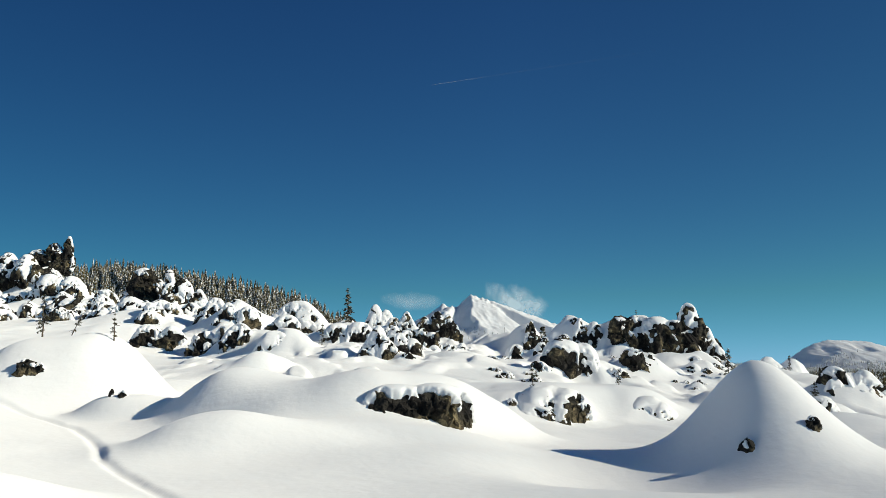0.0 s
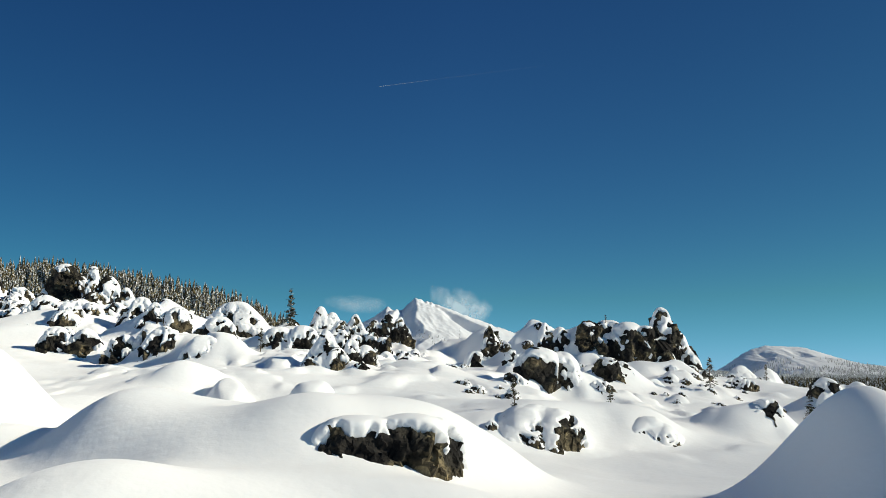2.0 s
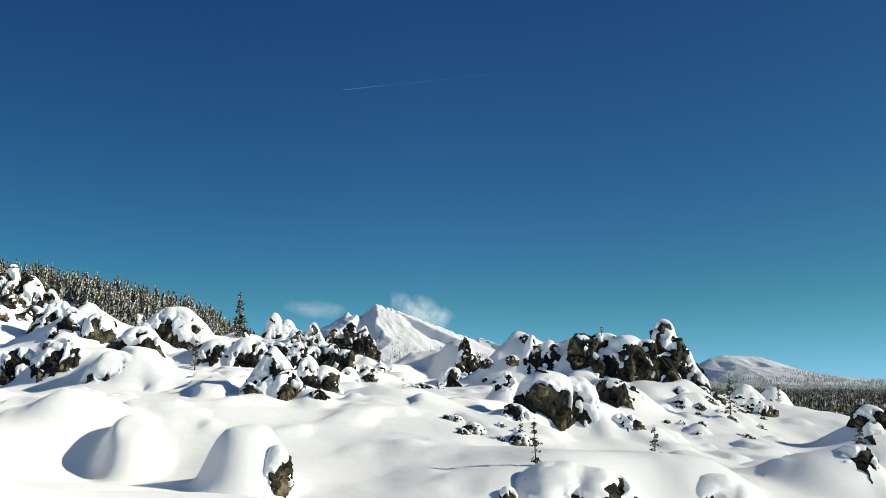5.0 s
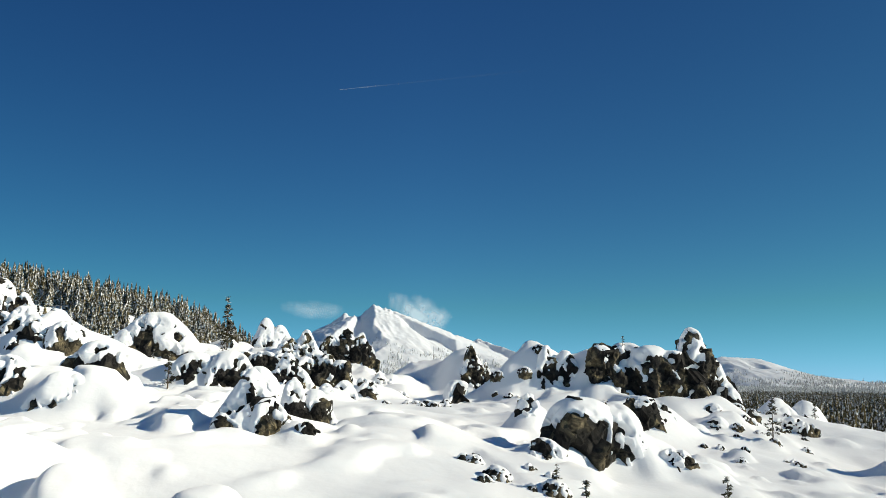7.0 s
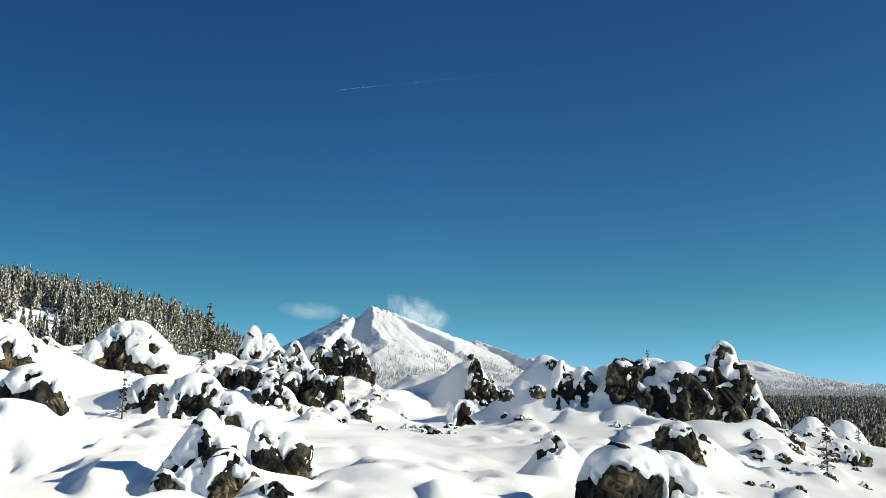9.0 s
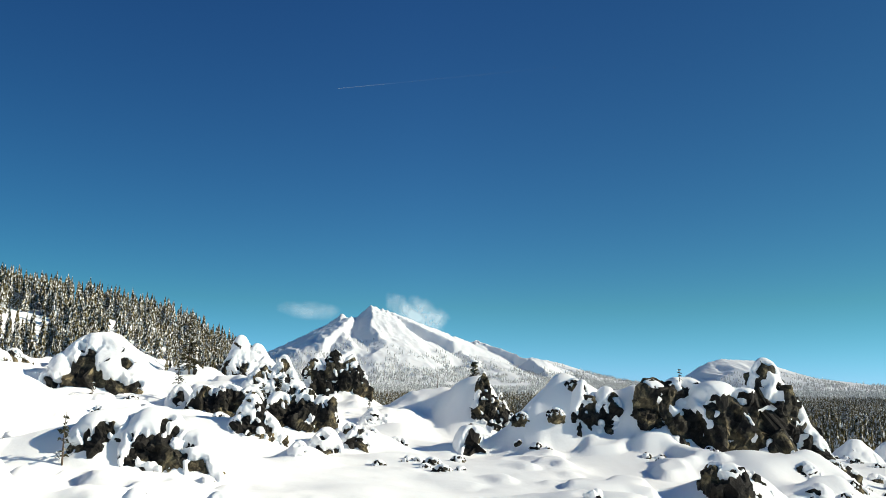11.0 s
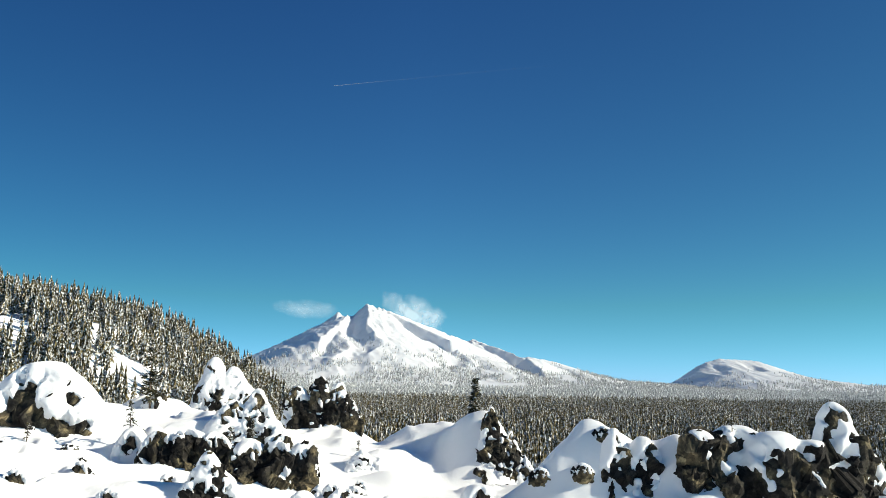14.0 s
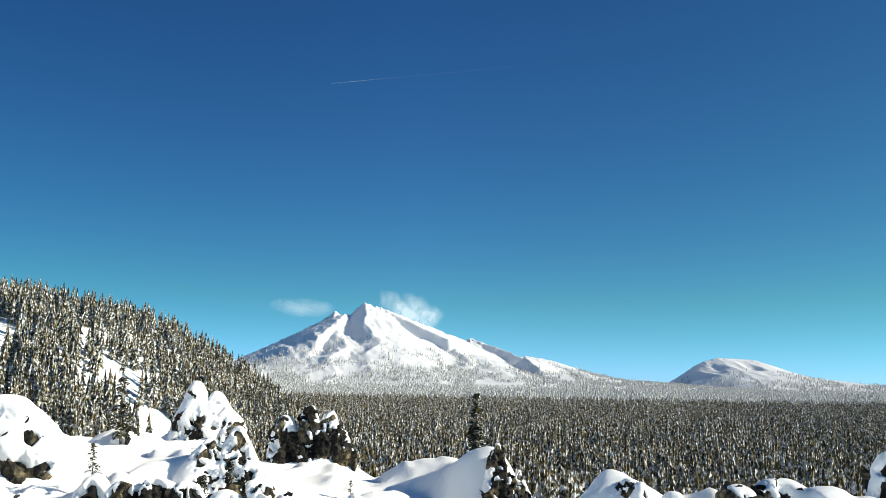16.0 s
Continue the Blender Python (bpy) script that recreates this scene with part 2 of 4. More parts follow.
def track_cut(x, y):
    """A trodden trail: a shallow trench with thrown-up edges."""
    d = np.full(np.shape(x), 99.0)
    for (ax, ay), (bx, by) in zip(TRACK, TRACK[1:]):
        wx, wy = bx - ax, by - ay
        t = np.clip(((x - ax) * wx + (y - ay) * wy) / (wx * wx + wy * wy), 0, 1)
        d = np.minimum(d, np.hypot(x - ax - t * wx, y - ay - t * wy))
    d = d + 0.06 * noise2(x * 1.3, y * 1.3, 4)
    return -0.26 * np.exp(-((d / 0.5) ** 2)) + 0.05 * np.exp(-(((d - 0.6) / 0.25) ** 2))


# foreground drifts
mound(25.8, 74.5, 6.7, 5.2, 9, 0, 0.95)
mound(26.5, 72, 1.9, 11, 9, 0, 1.2)
mound(-9, 92, 4.7, 17, 13.8, -5, 3.2)
mound(-3, 69, 0.9, 11, 7.5, 0, 1.4)
mound(-15.5, 73, 2.3, 8.5, 6, 0, 1.3)
mound(-24, 91, 2.0, 7, 8, 0, 1.2)
mound(-2.2, 75.6, 1.5, 7.5, 3.6, 0, 1.3)
mound(-3.4, 85, 1.5, 9, 4.0, 0, 1.6)
mound(-8.0, 81.5, 0.6, 3.5, 3.2, 0, 1.4)
mound(-18.5, 70, 1.0, 5, 4, 15, 1.4)
mound(-47, 112, 7.6, 10.5, 12, 0, 1.6)
mound(-38, 107, 3.0, 6, 8, 0, 1.2)
mound(-33, 94, 2.6, 5, 3.5, 0, 1.6)
mound(-25, 43, 2.6, 8, 7, 0, 1.2)
mound(13, 64, -1.6, 9, 7, 0, 1.2)
# middle ground
mound(21, 138, 2.2, 13, 6, 0, 1.8)
mound(-11, 129, 4.7, 3.4, 3.6, 0, 2.2)
mound(-24, 138, -3.2, 10, 9, 0, 1.2)
mound(-22.6, 140, 3.6, 2.8, 4.5, 12, 2.2)
mound(-28.5, 146, 1.6, 4.5, 2.4, 25, 1.6)
mound(-30, 145, 2.0, 6, 5, 0, 1.2)
mound(47.7, 145, 3.4, 6, 6, 0, 1.8)
mound(58, 128, 1.6, 8, 6, 0, 1.5)
mound(89, 204, 3.5, 10, 8, 0, 1.6)
mound(72, 226, 1.0, 8, 8, 0, 1.2)
mound(64, 238, 3.0, 14, 8, 0, 1.3)
mound(35, 259, 2.5, 7, 6, 0, 1.2)
mound(74, 262, 4.0, 9, 9, 0, 1.2)
mound(22, 311, 7.5, 9, 8, 0, 1.5)
mound(29, 300, 3.5, 8, 7, 0, 1.2)
mound(11, 282, 2.5, 5, 5, 0, 1.2)
mound(-53, 246, 6.0, 13, 9, 0, 1.4)
mound(-85, 262, 6.0, 16, 12, 0, 1.2)
mound(-100, 318, 7.0, 18, 12, 0, 1.2)
mound(-154, 342, 6.0, 26, 14, 0, 1.3)
mound(-28, 210, 2.5, 14, 6, 0, 1.4)
mound(-78, 215, 3.0, 12, 8, 0, 1.3)
mound(-70, 335, 4.0, 14, 8, 0, 1.3)
mound(50.6, 450, 9.0, 8, 8, 0, 1.2)


def spaced(parts):
    out = [np.arange(a, b, s) for a, b, s in parts]
    return np.unique(np.concatenate(out))


def build_ground():
    xs = spaced([(-3600, -600, 120), (-600, -200, 20), (-200, -130, 3), (-130, -52, 0.9), (-52, -14, 0.28), (-14, 60, 0.6), (60, 130, 0.9), (130, 240, 4), (240, 800, 20), (800, 3700, 120)])
    ys = spaced([(-300, 20, 16), (20, 44, 2), (44, 104, 0.3), (104, 180, 0.55), (180, 345, 0.75), (345, 460, 3), (460, 1400, 20), (1400, 4950, 90)])
    gx, gy = np.meshgrid(xs, ys)
    z = ground_z(gx, gy)
    m = (gx > -70) & (gx < -8) & (gy > 40) & (gy < 115)
    z[m] += track_cut(gx[m], gy[m])
    v = np.stack([gx, gy, z], -1).reshape(-1, 3)
    w = len(xs)
    i = (np.arange(len(ys) - 1)[:, None] * w + np.arange(w - 1)).ravel()
    f = np.stack([i, i + 1, i + w + 1, i + w], -1)
    return tagged(mesh_object("ground", v, f, SNOW), "deep smooth snow over a hummocky lava field", "snow ground", kind="structure")


# ---- boulders ----
def ball(rings=20, around=28):
    """A quad-free ball of unit radius: directions and triangles."""
    bm = bmesh.new()
    bmesh.ops.create_icosphere(bm, subdivisions=4, radius=1)
    v = np.array([p.co[:] for p in bm.verts])
    f = np.array([[p.index for p in q.verts] for q in bm.faces])
    bm.free()
    return v, f


BALL = ball()


def block_form(dx, dy, sx, sy, h, turn, peak=0.4):
    """One rough mass: boxy, narrower towards the top as peak grows, its foot sunk below the snow."""
    d, f = BALL
    p = d / ((np.abs(d) ** 3.2).sum(1, keepdims=True) ** (1 / 3.2))
    z = np.where(p[:, 2] > 0, p[:, 2] * h, p[:, 2] * (0.35 * h + 0.8))
    t = np.clip(z / h, -0.2, 1)
    thin = 1 - min(0.88, 1.05 * peak) * np.clip(t, 0, 1) ** (1.6 - 0.6 * min(peak, 1)) - 0.08 * t
    a = radians(turn)
    u, v = p[:, 0] * sx * thin, p[:, 1] * sy * thin
    return np.stack([u * math.cos(a) - v * math.sin(a) + dx, u * math.sin(a) + v * math.cos(a) + dy, z], -1), f


def fused(lobes, voxel):
    """The masses grown together into one evenly divided skin: vertices, faces, edges."""
    vs, fs, n = [], [], 0
    for row in lobes:
        v, f = block_form(*row)
        vs.append(v)
        fs.append(f + n)
        n += len(v)
    me = bpy.data.meshes.new("form")
    me.from_pydata(np.concatenate(vs).tolist(), [], np.concatenate(fs).tolist())
    ob = bpy.data.objects.new("form", me)
    scene.collection.objects.link(ob)
    m = ob.modifiers.new("fuse", "REMESH")
    m.mode, m.voxel_size = "VOXEL", voxel
    got = ob.evaluated_get(bpy.context.evaluated_depsgraph_get()).to_mesh()
    v = np.empty(len(got.vertices) * 3)
    got.vertices.foreach_get("co", v)
    f = np.empty(len(got.loops), np.int32)
    got.loops.foreach_get("vertex_index", f)
    e = np.empty(len(got.edges) * 2, np.int32)
    got.edges.foreach_get("vertices", e)
    bpy.data.objects.remove(ob)
    bpy.data.meshes.remove(me)
    return v.reshape(-1, 3), f.reshape(-1, 4), e.reshape(-1, 2)


def normals(v, f):
    n = np.cross(v[f[:, 2]] - v[f[:, 0]], v[f[:, 3]] - v[f[:, 1]])
    out = np.zeros_like(v)
    for k in range(4):
        for c in range(3):
            out[:, c] += np.bincount(f[:, k], n[:, c], len(v))
    return out / np.maximum(np.linalg.norm(out, axis=1, keepdims=True), 1e-9)


def relaxed(v, e, rounds):
    i, j = np.concatenate([e[:, 0], e[:, 1]]), np.concatenate([e[:, 1], e[:, 0]])
    c = np.maximum(np.bincount(i, minlength=len(v)), 1)[:, None]
    for _ in range(rounds):
        s = np.stack([np.bincount(i, v[j, k], len(v)) for k in range(3)], -1)
        v = 0.35 * v + 0.65 * s / c
    return v


def noise3(p, seed):
    return 0.5 * (noise2(p[:, 0] + p[:, 2] * 0.71, p[:, 1] - p[:, 2] * 0.53, seed)
                  + noise2(p[:, 2] + p[:, 0] * 0.37, p[:, 1] * 0.9 + p[:, 0] * 0.45 + 7, seed + 3))


def broken(v, f, size, amount, out, rng, tilt=0.5, upright=1.0):
    """Splits a skin into flat-faced blocks about `size` across, taller where upright is under 1, each pushed in or out a little."""
    n = normals(v, f)
    w = (v + 0.3 * size * np.stack([noise3(v / size * 0.8 + 11 * k, k) for k in range(3)], -1)) * (1, 1, upright)
    key = np.floor(w / size).astype(int)
    lo = key.min(0) - 1
    dim = key.max(0) - lo + 2
    jit = rng.uniform(0, 1, (*dim, 3))
    best, own = np.full(len(v), 1e9), np.zeros(len(v), int)
    for i in (-1, 0, 1):
        for j in (-1, 0, 1):
            for k in (-1, 0, 1):
                c = key - lo + (i, j, k)
                c = np.clip(c, 0, dim - 1)
                d = ((w - (c + lo + jit[c[:, 0], c[:, 1], c[:, 2]]) * size) ** 2).sum(1)
                m = d < best
                best = np.where(m, d, best)
                own = np.where(m, np.ravel_multi_index(c.T, dim), own)
    _, own = np.unique(own, return_inverse=True)
    cells_n = own.max() + 1
    cnt = np.bincount(own)[:, None]
    mean = np.stack([np.bincount(own, v[:, k]) for k in range(3)], -1) / cnt
    face = np.stack([np.bincount(own, n[:, k]) for k in range(3)], -1)
    face += tilt * np.linalg.norm(face, axis=1, keepdims=True) * rng.normal(size=(cells_n, 3))
    face /= np.maximum(np.linalg.norm(face, axis=1, keepdims=True), 1e-6)
    off = ((v - mean[own]) * face[own]).sum(1)
    push = rng.uniform(-1, 1, cells_n)[own] * out * size
    return v - face[own] * (amount * off)[:, None] + n * push[:, None], own, face[own]


ROCKS = []


def boulder(x, y, z, lobes, seed, label, cover=0.3, thick=0.6, bare=0.5, face=(-0.5, -0.85), cell=0.0, rough=1.0, skirt=0.5, name="boulder", spots=1.0):
    """Notes a lava outcrop under snow, with a drift banked against it. z: its foot. lobes: rows of dx, dy, half-widths sx, sy, height, turn
    and, if pointed, peak. cover: how steep a face may be and hold snow (higher: barer); bare: how much the faces towards `face` stay free."""
    ROCKS.append((x, y, z, lobes, seed, label, cover, thick, bare, face, cell, rough, name, spots))
    if skirt:
        # the snow meets the rock at its foot
        wide, deep = max(abs(r[0]) + r[2] for r in lobes), max(r[3] for r in lobes)
        gap = z + 0.9 - float(ground_z(x, y - 0.9 * deep)[0])
        mound(x, y, max(-4.0, min(4.0, gap)), 1.7 * wide, 2.2 * deep, 0, 1.3)
        for dx, dy, sx, sy, h, turn, *_ in lobes:
            mound(x + dx + (-0.55 if face[0] > 0.05 else 0.55) * sx, y + dy + 0.7 * sy, skirt * 1.15 * h / len(lobes) ** 0.6, 1.75 * sx + 0.6, 1.3 * sy + 0.5, turn, 1.4)


def skin(lobes):
    tall, wide = max(r[4] for r in lobes), max(r[0] + r[2] for r in lobes) - min(r[0] - r[2] for r in lobes)
    return fused(lobes, min(max(0.13, max(wide, tall) / 95), min(wide, tall) / 9))


def build_boulder(made, x, y, z, lobes, seed, label, cover, thick, bare, face, cell, rough, name, spots=1.0):
    rng = np.random.RandomState(seed)
    top = new(name)
    top.location = (x, y, z)
    tall = max(r[4] for r in lobes)
    cell = cell or min(2.4, max(0.3 * tall, 0.4))
    form, f, e = made
    form = form * np.array([1, 1, 0.9])
    p, big, lean = broken(form, f, cell * 1.5, 0.97, 0.26 * rough, rng, 0.42, 0.6 if spots else 1.0)
    p, small, tip = broken(p, f, cell * 0.52, 0.85, 0.15 * rough, rng, 0.55, 0.75)
    # snow lies on what is level enough, and clings to the lee sides; it breaks off along the joints of the rock
    soft = 0.25 * relaxed(p, e, 5) + 0.75 * relaxed(form, e, 10) if spots else relaxed(form, e, 45)
    n = normals(relaxed(form, e, 2), f)
    q = form + np.array([x, y, z])
    fx, fy = np.array(face) / np.hypot(*face)
    flat = np.maximum(np.hypot(n[:, 0], n[:, 1]), 0.2)
    spot = spots * (noise3(q * 0.25, seed) * 0.3 + rng.uniform(-0.3, 0.3, big.max() + 1)[big] + rng.uniform(-0.38, 0.38, small.max() + 1)[small])
    ledge = 0.35 * n[:, 2] + 0.35 * lean[:, 2] + 0.35 * tip[:, 2]
    k = ledge + 0.12 + spot - cover - 0.75 * bare * np.clip((n[:, 0] * fx + n[:, 1] * fy) / flat, -0.5, 1) * np.clip(1.25 - n[:, 2], 0, 1)
    k = np.clip(k / 0.22, -1, 1)
    lift = 0.8 * thick * np.where(k > 0, np.maximum(k, 0) ** 0.4, 2.4 * k)
    s = relaxed(soft + (normals(soft, f) * 0.8 + np.array([0, 0, 0.3])) * lift[:, None], e, 2)
    mesh_object("rock", p, f, ROCK, False, top)
    mesh_object("snow_cap", s, f, SNOW, True, top, "white snow cap")
    return tagged(top, label, "boulder", "snow-capped lava boulders")


D = "dark lava boulder capped with deep snow"
B = "brown and black lava boulder half buried in snow"
# the black face under the foreground pillow
boulder(-2.4, 80.4, -5.6, [(-1.8, 0, 3.2, 2.4, 4.5, 6, 0.06), (1.6, 0.5, 2.8, 2.4, 4.6, -8, 0.06), (3.4, 1.4, 1.4, 2.0, 4.3, 30, 0.1)], 1, "black blocky lava face under a thick snow pillow", 0.1, 0.8, 1.9, (0, -1), 0.75, 1.0, 0, spots=0.0)
boulder(14.8, 125.5, -7.6, [(-0.6, 0.6, 6.0, 4.4, 6.0, 20, 0.4), (2.0, 0.2, 4.0, 3.8, 5.6, 40, 0.3)], 2, "dark lava boulder with patchy snow beside a small dead pine", -0.16, 0.7, 1.35, (0.8, -0.6), 1.3, 1.0, 0.35, spots=0.45)
boulder(30, 133, -7.6, [(0, 0, 4.6, 3, 4.3, 0, 0.5), (1.8, -0.6, 2.6, 2.4, 3.4, 40)], 3, B, -0.05, 0.6, 0.85, (0.3, -1), 0.9, 1.0, 0.4, spots=0.7)
boulder(22.8, 165, -2.8, [(-0.9, 0, 4.2, 3.6, 9.2, 12, 0.06), (2.8, 0.5, 3.0, 3.4, 8.6, 10, 0.1)], 4, "large square lava block with a sheer black side", 0.04, 0.8, 1.15, (-0.7, -0.7), 1.9, 0.85, 0.3, spots=0.6)
boulder(17.2, 161, -1.2, [(0, 0, 2.3, 2, 3.4, 15)], 5, B, 0.3, 0.6, 0.6)
boulder(31.5, 163.5, -2.2, [(0, 0, 2.7, 2, 3.0, 5, 0.25)], 6, "low dark rock with a smooth snow cap", 0.3, 0.7, 0.7, (-0.1, -1))
boulder(47, 216, -0.8, [(-1.2, 0, 3.2, 3.4, 6.9, 10, 0.2), (2.6, 0.8, 2.6, 2.8, 5.6, 30)], 7, "brown faced lava boulder under a snow shelf", 0.4, 0.8, 0.95, (-0.4, -0.9), 1.6, 0.9)
boulder(20.2, 183, 2.2, [(0, 0, 1.7, 1.7, 4.5, 10, 0.3)], 8, "small upright lava block with a snow cap", 0.4, 0.6, 0.6)
# the high crag
C = "tall craggy lava outcrop with snow on its ledges"
boulder(60, 252, 3.6, [(-10, 1, 3.4, 3, 13.4, 10, 0.12), (-4, 2.4, 6, 3, 14.2, 5, 0.12), (0.5, -0.4, 5.4, 3.4, 13.6, 5, 0.1), (5, -1.4, 3.2, 2.8, 12.4, 25, 0.1), (9.5, 0.8, 4.2, 3.6, 15.8, 15, 0.12),
    (9.8, 1.4, 3.8, 3.2, 18.2, 10, 0.25), (14, 1.2, 3.0, 3, 11.2, 20, 0.2), (9, -3.8, 3.6, 2, 5.4, 0), (16, -0.5, 3.6, 2.4, 5.4, 0), (-7, -1.2, 2.6, 2.4, 9.0, 0, 0.4)], 9, C, 0.1, 0.55, 0.8, (-0.35, -0.93), 2.2, 1.0, 0)
mound(60, 258, 7.0, 14, 6, 0, 1.4)
boulder(42.6, 256, 5.0, [(-3.2, 0.4, 3.8, 3.4, 11.8, 15, 0.6), (0.8, 0, 3.6, 3.2, 10.6, 10, 0.45), (4.4, -0.2, 2.8, 2.8, 7.4, 0, 0.4), (-8.0, 0.8, 5.0, 3.2, 6.0, 10, 0.8)], 10, "jagged lava spur with snow-plastered ledges", 0.08, 0.7, 0.75, (0.4, -0.9), 1.4, 1.3, 0.35)
mound(35, 260, 4.5, 10, 6, 0, 1.3)
mound(27.5, 300, 7.5, 7, 5, 0, 1.2)
boulder(49.6, 254, 9.0, [(0, 0, 2.6, 2.4, 5.8, 20)], 11, D, 0.3, 0.5, 0.6, skirt=0.1)
boulder(20.8, 256, 2.2, [(0, 0, 2.9, 2.6, 6.4, 8, 0.08)], 12, "cube shaped black lava block with a flat snow cap", 0.2, 0.6, 1.1, (0.6, -0.8), 2.6, 0.35, 0.25, spots=0.3)
boulder(30.4, 297, 3.0, [(-1.0, 0, 4.6, 3.8, 17.0, 10, 0.85), (2.6, 0.2, 3.6, 3, 11.4, 30, 0.75), (4.6, -0.4, 3, 2.6, 6.6, 0, 0.6)], 13, "pointed lava pinnacle streaked with snow", 0.05, 0.5, 0.8, (0.6, -0.8), 1.2, 1.5, 0.2)
boulder(6.5, 293, 3.5, [(-0.4, 0, 5.0, 3.4, 7.0, 10, 0.8), (2.2, 0, 3.4, 3, 5.4, 40, 0.6)], 14, B, 0.1, 0.7, 0.7, (-0.2, -0.95), 1.1)
boulder(-1.2, 322, 10.8, [(-5.2, 0.3, 3.2, 3.2, 10.4, 10, 0.35), (-0.8, 0, 2.8, 3, 12.6, 20, 0.4), (3.0, 0, 2.8, 3, 11.8, 60, 0.45), (5.4, -0.4, 2.2, 2.6, 8.2, 20, 0.4)], 15, "split lava fin with bare brown and black faces", 0.2, 0.5, 0.75, (0, -1), 1.5, 1.0, 0.2)
boulder(-24.2, 343, 15.0, [(-1.8, 0, 4.6, 3.8, 12.2, 0, 0.6), (2.4, 0, 4.6, 3.6, 9.8, 10, 0.55), (5.6, -0.6, 3.0, 3, 6.0, 30, 0.6)], 16, "shark fin shaped rock plastered with smooth snow", -0.15, 0.8, 0.7, (0.6, -0.8), 1.8, 0.7, 0.4, spots=0.6)
boulder(-14.2, 290, 8.8, [(-1.6, 0, 7.0, 4.4, 10.2, 10, 0.75), (2.4, 0.3, 4.4, 4, 12.0, 20, 0.65), (5.0, -1.2, 2.8, 2.6, 6.6, 0, 0.3)], 17, "broad snow-covered lava knoll with brown ledges", 0.0, 0.8, 0.75, (0.3, -0.95), 1.4, 1.2, 0.35)
boulder(-7.5, 270, 5.2, [(-3.6, 0, 4.0, 3.4, 8.2, 10, 0.3), (1.0, 0, 3.4, 3.2, 9.0, 30, 0.3), (4.2, -0.3, 2.6, 2.8, 7.8, 0, 0.2)], 18, "brown lava outcrop with ragged snow patches", 0.38, 0.6, 0.75, (0, -1), 1.4, 1.2, 0.3)
boulder(-13, 244, 5.2, [(-0.3, 0, 4.6, 3.6, 8.8, 10, 0.85), (1.8, -0.5, 2.8, 2.4, 5.2, 30, 0.5)], 19, B, 0.05, 0.7, 0.7, (0.2, -1), 1.2, 1.2, 0.3)
boulder(-21.5, 273, 7.4, [(-2.6, 0, 3.0, 2.8, 6.6, 10, 0.1), (1.4, 0, 3.2, 2.8, 6.9, 10, 0.1), (5.0, 0.2, 2.6, 2.4, 6.4, 20, 0.15)], 20, "row of upright lava blocks under one snow cap", 0.3, 0.8, 0.85, (0, -1), 1.3, 1.0, 0.25)
boulder(-29.2, 277, 7.4, [(0, 0, 2.7, 2.6, 6.8, 10, 0.35)], 21, "rounded lava block hooded with snow", -0.1, 0.9, 0.8, (0, -1))
boulder(-32.4, 308, 13.4, [(0, 0, 3.0, 2.6, 5.4, 0)], 22, D, 0.25, 0.6, 0.7)
boulder(-48.2, 296, 11.0, [(0, 0, 11.8, 6, 13.4, 0, 0.5), (-6, -1.6, 5, 4, 8.6, 0, 0.3), (4, -2.0, 5.5, 4, 8.8, 10, 0.3)], 23, "great snow-domed rock with a black ragged front", -0.2, 1.4, 1.0, (-0.3, -0.95), 2.2, 0.6, 0.3, spots=0.6)
boulder(-11.2, 162, 1.4, [(-0.6, 0.4, 4.4, 3.6, 8.0, 10, 0.85), (1.2, -1.2, 2.2, 1.8, 4.6, 30, 0.4)], 24, "cone shaped boulder with snow down one side", 0.0, 0.6, 0.8, (0.4, -0.9), 1.2, 1.1, 0.15)
boulder(-6.8, 170, 2.0, [(-1.3, 0, 1.2, 2.0, 6.2, 10, 0.25), (1.0, 0.6, 2.3, 2.4, 4.8, 20, 0.5)], 25, "pair of upright brown lava slabs in snow", 0.15, 0.6, 0.85, (0.3, -0.95), 1.2, 1.0, 0.2)
boulder(-6.3, 159, 1.6, [(0, 0, 1.3, 1.2, 2.4, 10)], 26, "small brown stone in the snow", 0.4, 0.3, 0.7, (0, -1), skirt=0.1)
boulder(-20.4, 207, 4.0, [(-4.2, 0, 4.4, 3.8, 7.6, 10, 0.35), (1.0, 0, 4.6, 3.8, 8.0, 10, 0.4), (5.2, -0.4, 3.6, 3, 5.6, 0, 0.5)], 27, "long snow-hooded outcrop with black hollows", 0.0, 1.0, 0.9, (0.2, -1), 1.3, 1.0, 0.4, spots=0.6)
boulder(-33.4, 188, 5.0, [(0.4, 0, 3.7, 3.2, 7.2, 10, 0.25), (-2.6, 0.3, 2.6, 2.6, 5.6, 20, 0.4)], 28, "brown cliffed boulder with a round snow cap", 0.2, 1.0, 0.9, (0.1, -1), 1.5, 0.8, 0.3)
boulder(-32.8, 174, 3.2, [(0, 0, 3.9, 3.0, 5.0, 5, 0.4)], 29, "low black rock hooded with snow", 0.0, 0.9, 0.95, (0, -1), 1.4)
boulder(-41, 180, 3.8, [(0, 0, 4.0, 3.0, 6.6, 5)], 30, B, 0.25, 0.6, 0.7, (0, -1), 1.3)
boulder(-47.4, 268, 7.4, [(-1.4, 0, 3.2, 2.6, 5.2, 0), (2.0, 0.2, 2.4, 2.2, 4.6, 30)], 31, D, 0.2, 0.7, 0.75, (-0.1, -1))
boulder(-48, 195, 2.0, [(-4.2, 0, 3.8, 3.4, 7.4, 10, 0.3), (0.8, 0, 4.0, 3.4, 8.6, 10, 0.3), (5.0, 0.2, 3.4, 3, 7.4, 0, 0.4)], 32, "band of black lava ledges between snow shelves", 0.2, 0.8, 0.85, (-0.1, -1), 1.5, 1.2, 0.3)
